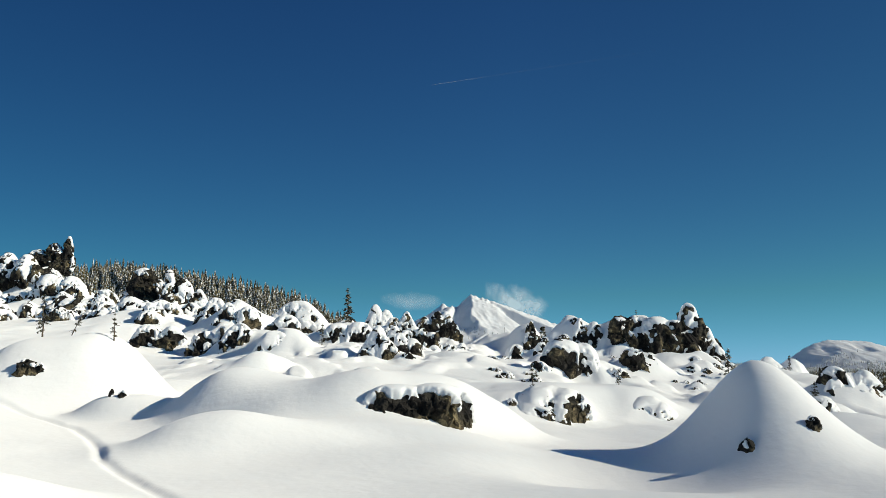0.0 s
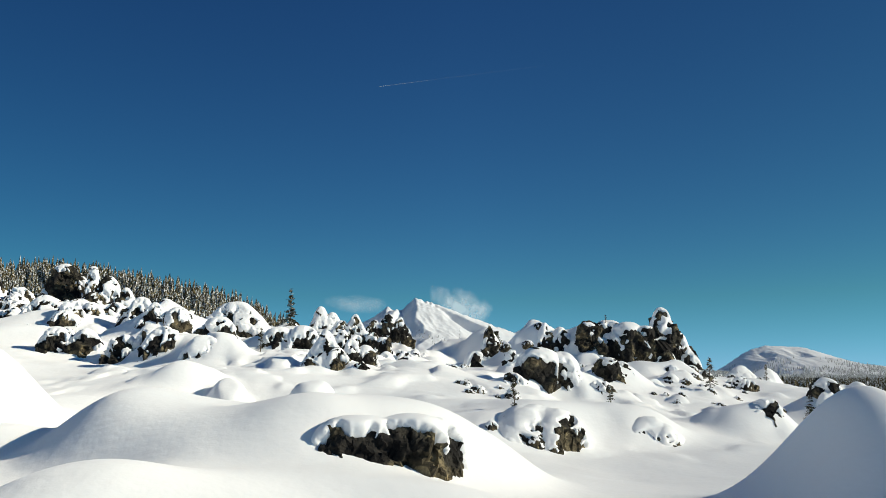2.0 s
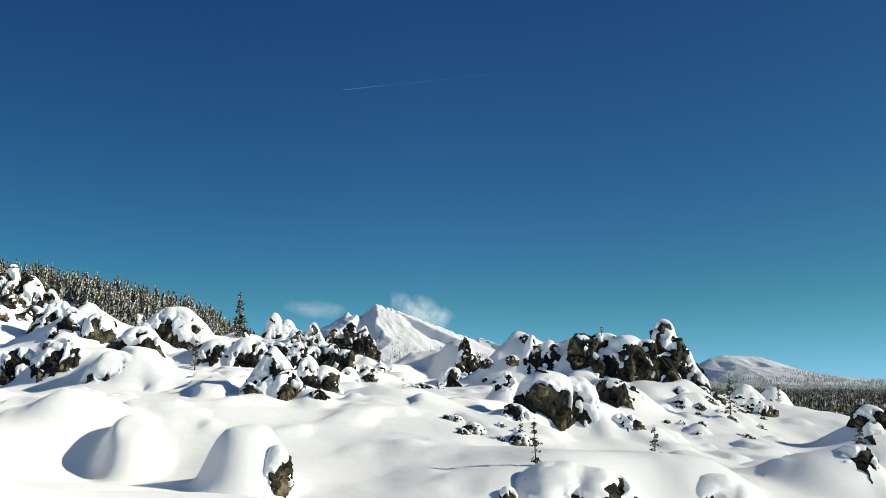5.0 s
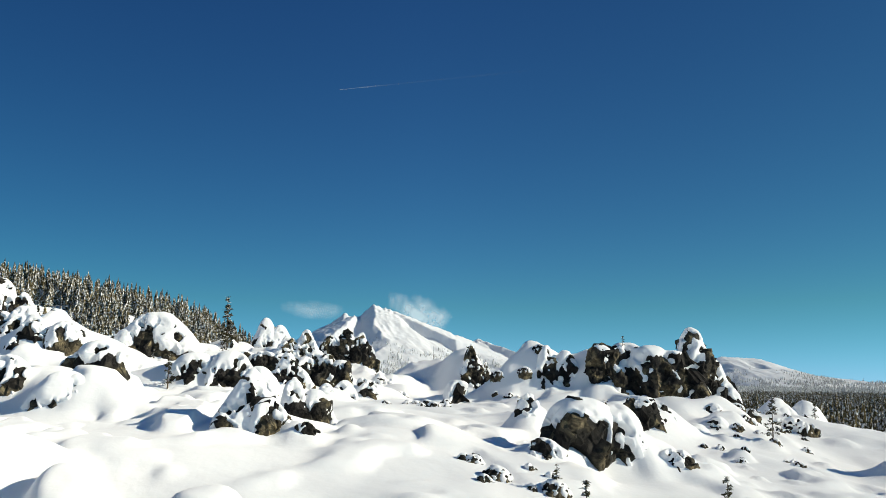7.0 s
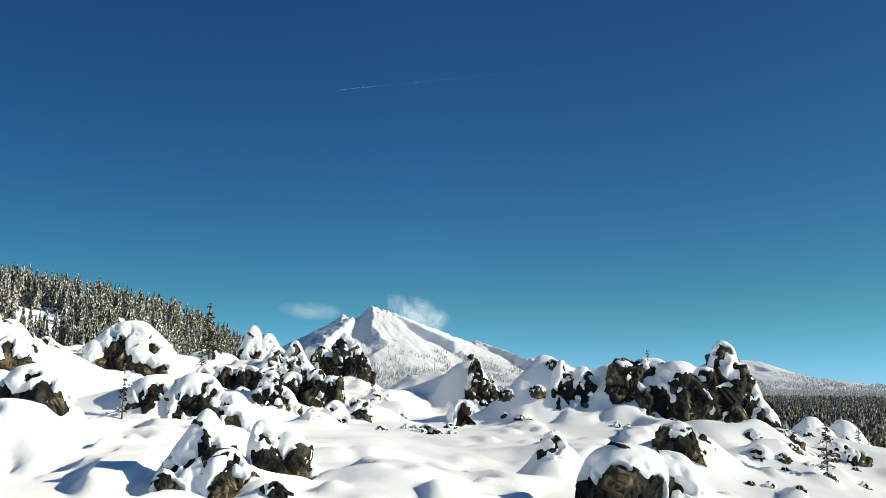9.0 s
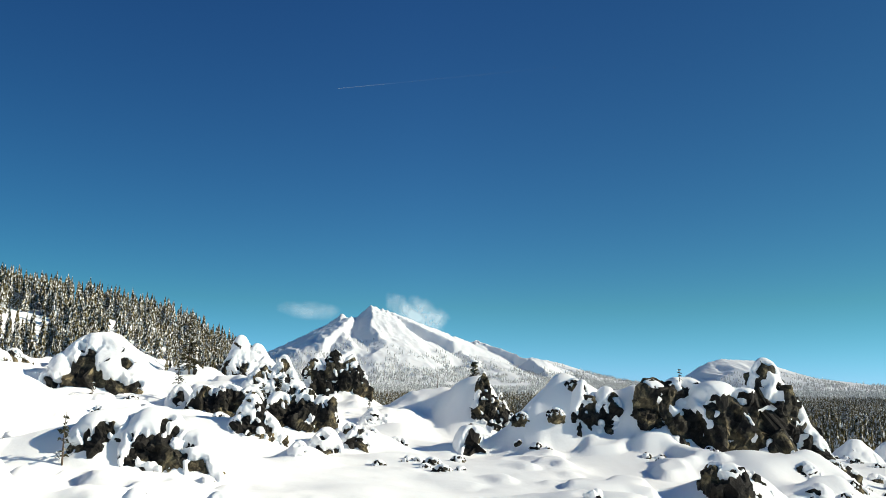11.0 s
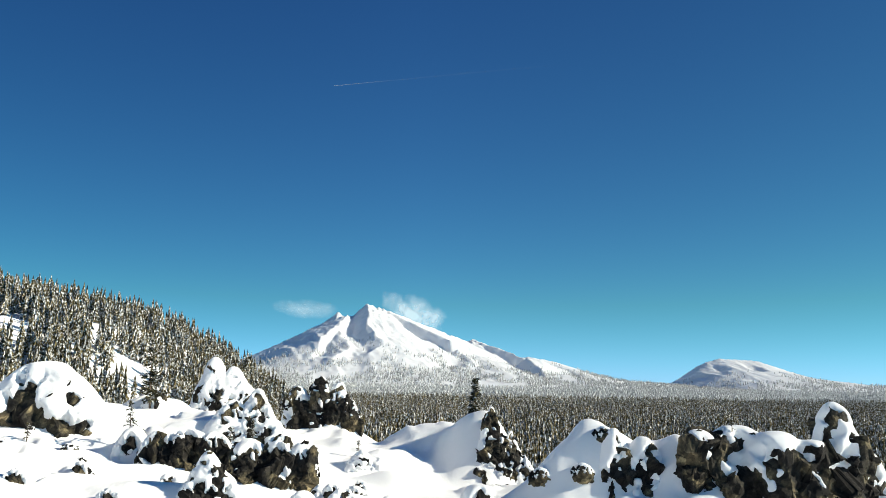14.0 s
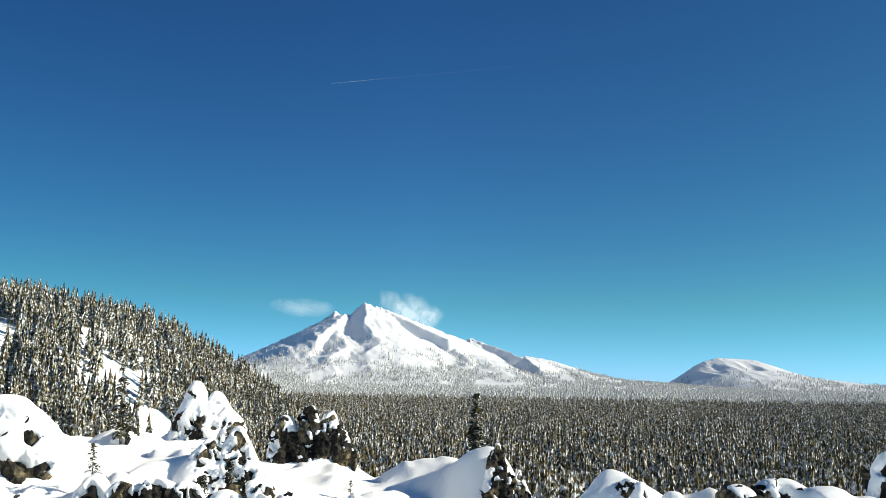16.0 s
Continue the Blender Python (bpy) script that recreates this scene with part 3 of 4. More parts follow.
boulder(-63.8, 201, 4.0, [(-2.8, 0, 3.7, 3, 7.0, 10, 0.3), (2.6, 0, 3.7, 3, 6.8, 10, 0.4)], 33, "black lava ledge draped with snow", 0.2, 0.8, 0.85, (-0.1, -1), 1.4, 1.2, 0.3)
boulder(-54, 234, 11.6, [(-2.6, 0, 4.0, 3.4, 7.4, 10, 0.6), (2.8, -0.3, 3.4, 3, 6.2, 30, 0.3)], 34, "brown lava slabs on a snowy shoulder", 0.15, 0.6, 0.75, (0.2, -1), 1.7, 0.8, 0.4)
boulder(-62, 252, 14.0, [(-2.6, 0, 4.8, 3.8, 8.0, 10, 0.6), (3.6, 0, 4.4, 3.6, 7.0, 20, 0.5)], 35, D, 0.1, 0.8, 0.7)
boulder(-108.7, 325, 23.6, [(-1.5, 0, 5.4, 4.6, 16.4, 10, 0.25), (3.2, 0.5, 4.4, 4.4, 12.6, 20, 0.4), (-5, -1.5, 4, 4, 8, 0)], 36, C, 0.4, 0.7, 0.75, (-0.4, -0.9), 2.2, 1.0, 0.4)
boulder(-94, 318, 19.6, [(-4.4, 0, 3.0, 4, 18.8, 10, 0.35), (1.0, 0, 5.4, 4.6, 15.6, 20, 0.5), (6.5, 0, 4.6, 4, 11.4, 0, 0.6), (-3, -3, 5, 3.4, 9, 0)], 37, C, 0.15, 0.8, 0.75, (-0.6, -0.8), 2.0, 1.1, 0.4)
boulder(-146.6, 345, 42.0, [(0, 0, 1.9, 2.2, 12.6, 10, 0.4), (-5.5, 0, 4.6, 4, 9.0, 10, 0.4), (-12, 0, 5, 4, 6.5, 0, 0.4)], 38, "tall narrow rock spire crusted with snow", 0.3, 0.5, 0.6, (-0.4, -0.9), 1.6, 1.2, 0.3)
boulder(-161, 335, 36.0, [(-4, 0, 6, 5, 10.0, 10, 0.5), (4, -2, 5.5, 5, 9.0, 20, 0.5)], 39, "craggy snow-patched lava slope", 0.15, 0.7, 0.75)
boulder(-137, 318, 27.0, [(-5, 0, 6, 4.6, 9.0, 10, 0.5), (4, -1, 6, 4.6, 8.0, 20, 0.5)], 40, "craggy snow-patched lava slope", 0.12, 0.8, 0.75)
boulder(-124, 300, 18.0, [(-5, 0, 6, 4.4, 8.0, 10, 0.5), (4, -1, 6, 4.4, 6.8, 20, 0.5)], 55, "craggy snow-patched lava slope", 0.1, 0.8, 0.75)
boulder(-78, 290, 16.0, [(-4, 0, 6, 4.4, 7.0, 10, 0.5), (4, -1, 5, 4.4, 5.8, 20, 0.5)], 56, "low black rocks half sunk in snow", 0.1, 0.8, 0.75)
boulder(-90, 268, 17.0, [(-4, 0, 6, 4.4, 6.0, 10, 0.5), (5, -1, 5, 4.4, 5.0, 20, 0.5)], 57, "low black rocks half sunk in snow", 0.1, 0.8, 0.75)
boulder(106, 281, -1.6, [(-4, 0, 5.4, 4.4, 6.6, 0, 0.5), (3.4, 0, 5, 4.2, 6.2, 30, 0.5)], 41, "rounded snow hummock with a few dark stones", -0.25, 1.0, 0.75)
boulder(49.6, 143.5, -5.8, [(0, 0, 2.6, 2.2, 4.4, 10, 0.3)], 42, "dark stone jutting from a snow hummock", 0.3, 0.8, 0.8, (-0.1, -1))
boulder(92, 204, -5.5, [(-3, 0, 4.6, 4, 7.2, 10, 0.5), (3.4, 0, 4.4, 3.6, 6.4, 20, 0.5)], 43, "snow hummock with black lava sides", 0.1, 0.8, 0.75)
boulder(64, 153, -7.8, [(0, 0, 3.2, 2.6, 4.0, 10)], 44, D, 0.02, 0.7, 0.7)
boulder(-47.2, 101.5, float(ground_z(-47.2, 101.5)[0]) - 0.7, [(0, 0, 1.2, 1.0, 1.9, 10, 0.3), (1.6, -0.2, 0.5, 0.5, 1.5, 0)], 45, "cluster of brown stones in a snow drift", 0.5, 0.3, 0.5, skirt=0)
boulder(-33.0, 92.8, float(ground_z(-33.0, 92.8)[0]) - 0.6, [(0, 0, 0.5, 0.5, 1.2, 10), (-1.2, 0.1, 0.3, 0.3, 1.4, 0)], 46, "small brown stones on a snow drift", 0.4, 0.3, 0.5, skirt=0)
boulder(22.0, 65.5, float(ground_z(22.0, 65.5)[0]) - 0.55, [(0, 0, 0.5, 0.5, 1.2, 10)], 47, "small black stone on a snow cone", 0.5, 0.2, 0.5, skirt=0)
boulder(26.8, 65.7, float(ground_z(26.8, 65.7)[0]) - 0.6, [(0, 0, 0.6, 0.55, 1.3, 40)], 48, "small black stone on a snow cone", 0.5, 0.2, 0.5, skirt=0)
boulder(-8.4, 127.2, float(ground_z(-8.4, 127.2)[0]) - 1.5, [(0, 0, 1.1, 1.3, 2.7, 10)], 49, "brown stone on the side of a snow pillow", 0.3, 0.5, 0.6, (0.7, -0.7), skirt=0)
boulder(-2.6, 251, 2.4, [(0, 0, 3.0, 2.6, 5.4, 10)], 50, "dark stone hooded with snow", -0.1, 0.8, 0.8, (0, -1))
boulder(2.4, 253, 3.2, [(0, 0, 2.8, 2.2, 5.4, 10, 0.5)], 51, B, 0.15, 0.6, 0.7, (0, -1))
boulder(-5.6, 227, 4.0, [(0, 0, 1.7, 1.5, 3.4, 10)], 52, "dark stone hooded with snow", 0.1, 0.6, 0.8, (0, -1))
boulder(63, 225, -1.6, [(0, 0, 2.4, 2, 4.2, 10, 0.5)], 53, D, 0.1, 0.6, 0.7)
boulder(66, 234, 0.4, [(0, 0, 2.6, 2.2, 4.2, 10, 0.5)], 54, D, 0.05, 0.7, 0.7)


STONE_SIZES = (0.55, 0.7, 0.85, 1.0, 1.15, 1.3, 1.5)


def build_stones(seed, made):
    """Small stones that break the snow among the larger outcrops; a few shapes, turned about."""
    r = np.random.RandomState(seed)
    kinds = []
    spots = ((62, 208, 8, 9), (72, 222, 9, 8), (80, 240, 9, 10), (58, 243, 12, 8), (12, 152, 6, 8), (8, 235, 10, 9), (34, 252, 8, 6),
             (-40, 270, 12, 8), (-75, 225, 14, 9), (-90, 290, 18, 12), (-120, 300, 18, 12), (100, 270, 12, 8), (76, 262, 10, 8), (32, 290, 7, 9), (55, 150, 8, 7), (14, 124, 5, 5))
    for cx, cy, spread, n in spots:
        for _ in range(n):
            x, y = cx + r.uniform(-1, 1) * spread, cy + r.uniform(-1, 1) * spread * 0.7
            k = int(r.randint(len(STONE_SIZES)))
            w = STONE_SIZES[k]
            z = float(ground_z(x, y)[0]) - 0.35 * w
            if k >= len(kinds):
                k = len(kinds)
                w = STONE_SIZES[k]
                kinds.append(build_boulder(made[k], x, y, z, [(0, 0, w, w * 0.9, w * 1.0, 20 * k)], 200 + k,
                                           "small dark stone breaking through the snow", 0.35, 0.22, 0.6, (-0.3, -0.95), 0, 1.0, "stone"))
            else:
                copy_thing(kinds[k], pose(x, y, z, 0, 0, r.uniform(-60, 60)))


def rubble_slope(seed):
    """The broken slope below the high crags: blocks of all sizes, more snow than rock."""
    r = np.random.RandomState(seed)
    # centre x, y, spread x, y, how many, least and most half-width
    for cx, cy, ex, ey, n, lo, hi in ((-128, 300, 30, 18, 25, 2.2, 4.8), (-95, 285, 26, 16, 17, 1.8, 4.2), (-150, 330, 24, 12, 16, 2.2, 4.8), (-72, 262, 16, 14, 8, 1.5, 3.4),
                                      (-60, 320, 18, 10, 6, 1.8, 3.6), (70, 262, 14, 8, 7, 1.2, 2.6), (84, 246, 10, 8, 6, 1.0, 2.2), (-24, 250, 12, 10, 5, 1.0, 2.2), (6, 262, 10, 12, 6, 0.9, 2.0), (-40, 220, 14, 10, 5, 1.0, 2.4)):
        for _ in range(n):
            x, y = cx + r.uniform(-1, 1) * ex, cy + r.uniform(-1, 1) * ey
            w = r.uniform(lo, hi)
            h = w * r.uniform(1.0, 1.7)
            z = float(ground_z(x, y)[0]) - 0.22 * h
            rows = [(0, 0, w, w * 0.85, h, r.uniform(0, 90), r.uniform(0.2, 0.6)), (w * r.uniform(0.4, 0.8), r.uniform(-0.3, 0.3), w * 0.7, w * 0.7, h * 0.75, r.uniform(0, 90), 0.4)]
            boulder(x, y, z, rows, int(r.randint(1000)), r.choice((D, B, "low black rocks half sunk in snow")), r.uniform(0.05, 0.4), 0.6, 0.85, (-0.3, -0.95), 0, 1.1, 0)


rubble_slope(31)
skins = [skin(spec[3]) for spec in ROCKS]
stone_skins = [skin([(0, 0, w, w * 0.9, w * 1.0, 20 * k)]) for k, w in enumerate(STONE_SIZES)]
build_ground()
for made, spec in zip(skins, ROCKS):
    build_boulder(made, *spec)
build_stones(77, stone_skins)


# ---- woods ----
def conifer_template(rng, tiers, arms):
    """A narrow conifer of unit height: a trunk in ragged tiers of drooping boughs with gaps between."""
    v, f = [], []
    for k in range(tiers):
        z0 = 0.05 + 0.88 * k / tiers
        r = (0.135 * (1 - k / tiers) ** 0.8 + 0.012) * rng.uniform(0.75, 1.2)
        tip = min(1.0, z0 + 1.35 / tiers + 0.04)
        base = len(v)
        v.append((rng.uniform(-0.005, 0.005), rng.uniform(-0.005, 0.005), tip if k < tiers - 1 else 1.0))
        turn = rng.uniform(0, 6.28)
        for j in range(2 * arms):
            a = turn + math.pi * j / arms + rng.uniform(-0.15, 0.15)
            q = r * (rng.uniform(0.7, 1.35) if j % 2 == 0 else rng.uniform(0.2, 0.4))
            v.append((q * math.cos(a), q * math.sin(a), z0 + (rng.uniform(-0.05, 0.01) if j % 2 == 0 else rng.uniform(0.0, 0.05))))
        for j in range(2 * arms):
            f.append((base, base + 1 + j, base + 1 + (j + 1) % (2 * arms)))
    return np.array(v), np.array(f)


def woods(name, xs, ys, heights, tiers, arms, material, label, seed, feet=None):
    rng = np.random.RandomState(seed)
    kinds = [conifer_template(rng, tiers, arms) for _ in range(6)]
    zs = ground_z(xs, ys) if feet is None else feet
    pick = rng.randint(0, 6, len(xs))
    vs, fs, count = [], [], 0
    for k, (tv, tf) in enumerate(kinds):
        i = np.where(pick == k)[0]
        if not len(i):
            continue
        a = rng.uniform(0, 6.28, len(i))
        h = heights[i]
        wide = h * rng.uniform(0.8, 1.15, len(i))
        c, s = np.cos(a)[:, None], np.sin(a)[:, None]
        v = np.stack([(tv[:, 0] * c - tv[:, 1] * s) * wide[:, None] + xs[i][:, None],
                      (tv[:, 0] * s + tv[:, 1] * c) * wide[:, None] + ys[i][:, None],
                      tv[:, 2] * h[:, None] + zs[i][:, None] - 0.3], -1)
        vs.append(v.reshape(-1, 3))
        fs.append((tf[None] + (np.arange(len(i)) * len(tv))[:, None, None] + count).reshape(-1, 3))
        count += v.shape[0] * v.shape[1]
    return tagged(mesh_object(name, np.concatenate(vs), np.concatenate(fs), material, False), label, "forest", kind="stuff")


rng = np.random.RandomState(5)


def scatter(n, x0, x1, y0, y1, keep):
    x, y = rng.uniform(x0, x1, n), rng.uniform(y0, y1, n)
    k = keep(x, y)
    return x[k], y[k]


def crown_heights(n, lo, hi):
    return lo + (hi - lo) * rng.beta(2.2, 1.8, n)


x, y = scatter(7000, -640, 30, 500, 960, lambda x, y: (ground_z(x, y) > -14.5) & (fbm(x / 38, y / 38, 2, 2) > -0.43))
woods("hill_forest", x, y, crown_heights(len(x), 12, 31), 9, 5, PINE, "dense snow-dusted conifers on a hillside", 21)
x, y = scatter(9000, -60, 640, 385, 1000, lambda x, y: (np.abs(x - 60) < 0.62 * y) & (ground_z(x, y) < -2))
woods("valley_forest", x, y, crown_heights(len(x), 8, 21), 7, 4, PINE, "dense snow-dusted conifers across the valley floor", 22)
x, y = scatter(13000, -160, 1150, 1000, 1750, lambda x, y: np.abs(x - 60) < 0.62 * y)
woods("middle_forest", x, y, crown_heights(len(x), 8, 20), 5, 4, PINE, "dense snow-dusted conifers across the valley floor", 27)
# from here outwards the needle colour carries frost and painted haze
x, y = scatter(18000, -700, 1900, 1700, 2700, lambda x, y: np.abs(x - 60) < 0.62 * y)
woods("far_forest", x, y, crown_heights(len(x), 8, 20), 4, 3, FROST_HAZE, "distant frosted conifer woods, paled as by haze", 23)
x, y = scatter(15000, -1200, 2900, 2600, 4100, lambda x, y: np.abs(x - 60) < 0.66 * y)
woods("farthest_forest", x, y, crown_heights(len(x), 8, 20), 3, 3, FROST_HAZE, "distant frosted conifer woods, paled as by haze", 24)


# ---- mountains ----
RIDGE_X = (-1200, -785, -465, -252, -91, 4, 33, 75, 143, 200, 271, 386, 516, 559, 602, 674, 790, 892, 980, 1097, 1229, 1347, 1526, 1900)
RIDGE_Z = (0, 55, 115, 217, 299, 369, 342, 348, 410, 394, 376, 317, 244, 271, 238, 248, 206, 154, 162, 142, 104, 61, 50, 10)
LEE_X = (-1200, -785, -465, -252, -91, 100, 143, 271)
LEE_Z = (0, 55, 115, 217, 299, 385, 398, 376)
MESA_X = (1500, 1706, 1844, 1906, 1984, 2184, 2261, 2385, 2478, 2698, 2914, 3400)
MESA_Z = (10, 25, 123, 154, 176, 168, 147, 111, 84, 64, 42, 20)


def crest(z, gx, gy, cx, cy, top, dx, drop, left, right, length):
    """A ridge running forward from (cx, cy) and falling, steep on its left; dx: its drift sideways."""
    s = cy - gy
    mid = cx + dx * np.clip(s, 0, length)
    h = top - drop * np.clip(s, 0, length) - 1.0 * np.maximum(-s, 0) - 1.2 * np.maximum(s - length, 0)
    u = gx - mid
    return np.maximum(z, h - np.where(u < 0, -left * u, right * u))


def mountain(name, xs, zs, cy, depth, label, seed, lee=None, crests=(), bowls=(), step=6):
    """A peak under its skyline. lee: where a ridge runs forward, so that the flank beyond it turns away from the sun."""
    x = np.arange(xs[0], xs[-1], step)
    y = np.arange(cy - depth, cy + 200, step)
    gx, gy = np.meshgrid(x, y)
    d = np.clip(np.where(gy < cy, (cy - gy) / depth, (gy - cy) / 250), 0, 1)
    wob = 40 * fbm(gx / 230, gy / 230, seed, 3)
    line = np.interp(gx + wob * np.clip(d * 2.5, 0, 1), xs, zs)
    spur = ridged(gx / 180 + 0.3 * gy / 180, gy / 520 + 0.4, seed, 5)
    z = line * (1 - d) ** 1.35 + np.clip(line, 0, 220) * 0.11 * spur * np.clip(d * 2.2, 0, 1) * (1 - d)
    bend = 14 * fbm(gx / 90, gy / 90, seed + 5, 3)
    for bx, by, drift, wide, deep, down in bowls:
        z = z - down * np.exp(-(((gx + bend - bx - drift * (cy - gy)) / wide) ** 2) - ((gy - by) / deep) ** 2)
    for row in crests:
        z = crest(z, gx + bend * np.clip(d * 6, 0, 1), gy, *row)
    if lee is not None:
        s = np.maximum(cy - gy, 0)
        t = np.clip((lee - 0.33 * s + bend - gx) / 30, 0, 1) * np.clip((gy - cy + 640) / 250, 0, 1) * np.clip(s / 50, 0, 1)
        flank = np.interp(gx + 0.33 * s, LEE_X, LEE_Z) - 0.37 * s - 1.5 * np.maximum(gy - cy, 0)
        z = z + (np.maximum(flank, z * 0.3) - z) * t
    rough = np.clip(line / 260, 0, 1) ** 2
    z = z + 2.5 * ridged(gx / 34, gy / 60, seed + 2, 3) * np.clip(d * 8, 0, 1) - 14 * np.clip(d * 8 - 7, 0, 1)
    z = z + 9 * (ridged(gx / 64 + 0.2 * gy / 64, gy / 240, seed + 3, 4) - 0.5) * np.clip(d * 5, 0, 1) * np.clip(line / 150, 0, 1) * (1 - d)
    z = z + 12 * rough * (ridged(gx / 26, gy / 26, seed + 7, 3) - 0.45) * np.clip(1 - d * 7, 0, 1)
    v = np.stack([gx, gy, z], -1).reshape(-1, 3)
    w = len(x)
    i = (np.arange(len(y) - 1)[:, None] * w + np.arange(w - 1)).ravel()
    tagged(mesh_object(name, v, np.stack([i, i + 1, i + w + 1, i + w], -1), MOUNTAIN), label, "mountain", kind="structure")
    return x, y, z


# ridges and cinder cones in front of the skyline: x, y, top, drift, drop, left and right slope, length
PEAK = mountain("snowy_peak", RIDGE_X, RIDGE_Z, 4600, 1200, "jagged snow-covered volcanic peak", 2, 100,
         ((245, 4570, 374, 1.2, 0.62, 0.95, 0.35, 240), (674, 4600, 248, 0.7, 0.33, 0.9, 0.5, 300), (880, 4150, 150, 0.1, 0.42, 0.7, 0.38, 200), (658, 3950, 98, 0.0, 0.5, 0.62, 0.55, 60),
          (420, 4330, 168, 0.25, 0.28, 0.6, 0.35, 260)),
         ((545, 4420, 0.7, 85, 150, 70), (300, 4470, 0.45, 34, 110, 26), (760, 4230, 0.5, 70, 110, 45)))
MESA = mountain("flat_topped_mountain", MESA_X, MESA_Z, 4600, 900, "flat-topped snow-covered mountain", 4, None,
         ((1990, 4590, 174, -0.1, 0.28, 0.5, 0.5, 300), (2190, 4590, 166, 0.15, 0.3, 0.55, 0.4, 320)), ((2085, 4430, 0.05, 34, 80, 26), (2290, 4440, 0.2, 34, 80, 20), (1930, 4450, -0.1, 30, 70, 18)))


def slope_woods(name, hill, n, y0, y1, top, seed, label):
    """Frosted trees, haze-pale in their colour, that climb the foot of a mountain and thin out with height."""
    r = np.random.RandomState(seed)
    hx, hy, hz = hill
    i, j = r.randint(0, len(hx), n), r.randint(0, len(hy), n)
    x, y, z = hx[i] + r.uniform(-4, 4, n), hy[j], hz[j, i]
    k = (y > y0) & (y < y1) & (z > ground_z(x, y) - 4) & (z < top * r.uniform(0.1, 1.0, n) * (1 + 0.5 * fbm(x / 160, y / 160, 3, 2))) & (fbm(x / 70, y / 110, 6, 2) > -0.25)
    woods(name, x[k], y[k], 7 + 11 * r.beta(2, 2, k.sum()), 3, 3, FROST_HAZE, label, seed, z[k])


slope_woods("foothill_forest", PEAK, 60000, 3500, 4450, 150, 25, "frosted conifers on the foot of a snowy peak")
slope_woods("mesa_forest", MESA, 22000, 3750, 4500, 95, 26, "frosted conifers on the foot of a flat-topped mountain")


# ---- lone trees ----
def tube(path, radii, sides):
    """Vertices and faces of a tapered tube along points."""
    v, f = [], []
    for k, (p, r) in enumerate(zip(path, radii)):
        for j in range(sides):
            a = 2 * math.pi * j / sides
            v.append((p[0] + r * math.cos(a), p[1] + r * math.sin(a), p[2]))
        if k:
            for j in range(sides):
                a, b = (k - 1) * sides + j, (k - 1) * sides + (j + 1) % sides
                f.append((a, b, b + sides, a + sides))
    return v, f


def lone_tree(x, y, z, h, spread, density, seed, label, lean=0.0, bare_to=0.15, needles=True, name="pine_tree", lean_dir=0.0):
    """A slender mountain pine: trunk, whorls of limbs, and tufts of needles along them. density: limbs a metre."""
    rng = np.random.RandomState(seed)
    top = new(name)
    top.location = (x, y, z - 0.15)
    r0 = 0.012 * h + 0.05
    n = 9
    sway = rng.uniform(-0.02, 0.02, (n + 1, 2)).cumsum(0) * h * 0.35
    path = [(sway[k, 0] + lean * h * (k / n) ** 1.2 * math.cos(lean_dir), sway[k, 1] + lean * h * (k / n) ** 1.2 * math.sin(lean_dir), h * k / n) for k in range(n + 1)]
    v, f = tube(path, [r0 * (1 - 0.9 * k / n) for k in range(n + 1)], 7)
    mesh_object("trunk", v, f, BARK, True, top)
    cv, cf = [], []
    for _ in range(int(h * density * 0.7)):
        t = rng.uniform(bare_to, 0.985)
        k = min(int(t * n), n - 1)
        u = t * n - k
        p = np.array(path[k]) * (1 - u) + np.array(path[k + 1]) * u
        a = rng.uniform(0, 6.283)
        shape = (1 - t) ** 0.75 + 0.10
        length = spread * h * shape * rng.uniform(0.55, 1.15)
        d = np.array([math.cos(a), math.sin(a), 0.0])
        bend = [p + d * length * w + np.array([0, 0, length * (0.28 * w - 0.45 * w * w)]) for w in (0, 0.35, 0.7, 1.0)]
        rad = r0 * 0.28 * (1 - 0.6 * t) + 0.008
        tv, tf = tube(bend, [rad, rad * 0.7, rad * 0.45, rad * 0.15], 4)
        mesh_object("branch", tv, tf, BARK, True, top)
        if not needles:
            continue
        for w in np.linspace(0.3, 1.0, max(3, int(length / 0.22))):
            i = min(int(w * 3), 2)
            c = bend[i] + (bend[i + 1] - bend[i]) * (w * 3 - i)
            for _ in range(4):
                s = rng.uniform(0.08, 0.20) * (0.5 + h / 10)
                q = rng.normal(size=(3, 3)) * s * np.array([1, 1, 0.55])
                m = len(cv)
                cv += [tuple(c + q[0]), tuple(c + q[1]), tuple(c + q[2] + np.array([0, 0, 0.05]))]
                cf.append((m, m + 1, m + 2))
    if cv:
        mesh_object("needles", cv, cf, SPRIG, False, top, "olive needles dusted with snow")
    return tagged(top, label, "tree", "scattered pines")


def on_snow(x, y):
    return float(ground_z(x, y)[0])


SLIM = "slender snow-dusted pine standing alone in the snow"
THIN = "thin ragged young pine in deep snow"
lone_tree(-32.5, 306, on_snow(-32.5, 306) - 0.6, 14.0, 0.15, 8, 1, "tall narrow dark conifer on a snowy crest")
lone_tree(-17.6, 331, on_snow(-17.6, 331), 6.8, 0.15, 12, 2, SLIM)
lone_tree(-49.4, 110, on_snow(-49.4, 110), 5.4, 0.20, 7, 3, "open branched pine on a snow drift")
lone_tree(-49.6, 118, on_snow(-49.6, 118), 4.6, 0.10, 5, 4, "leaning half dead pine sapling", 0.42, 0.35, lean_dir=0.3)
lone_tree(-39.8, 108, on_snow(-39.8, 108), 3.4, 0.16, 6, 5, THIN)
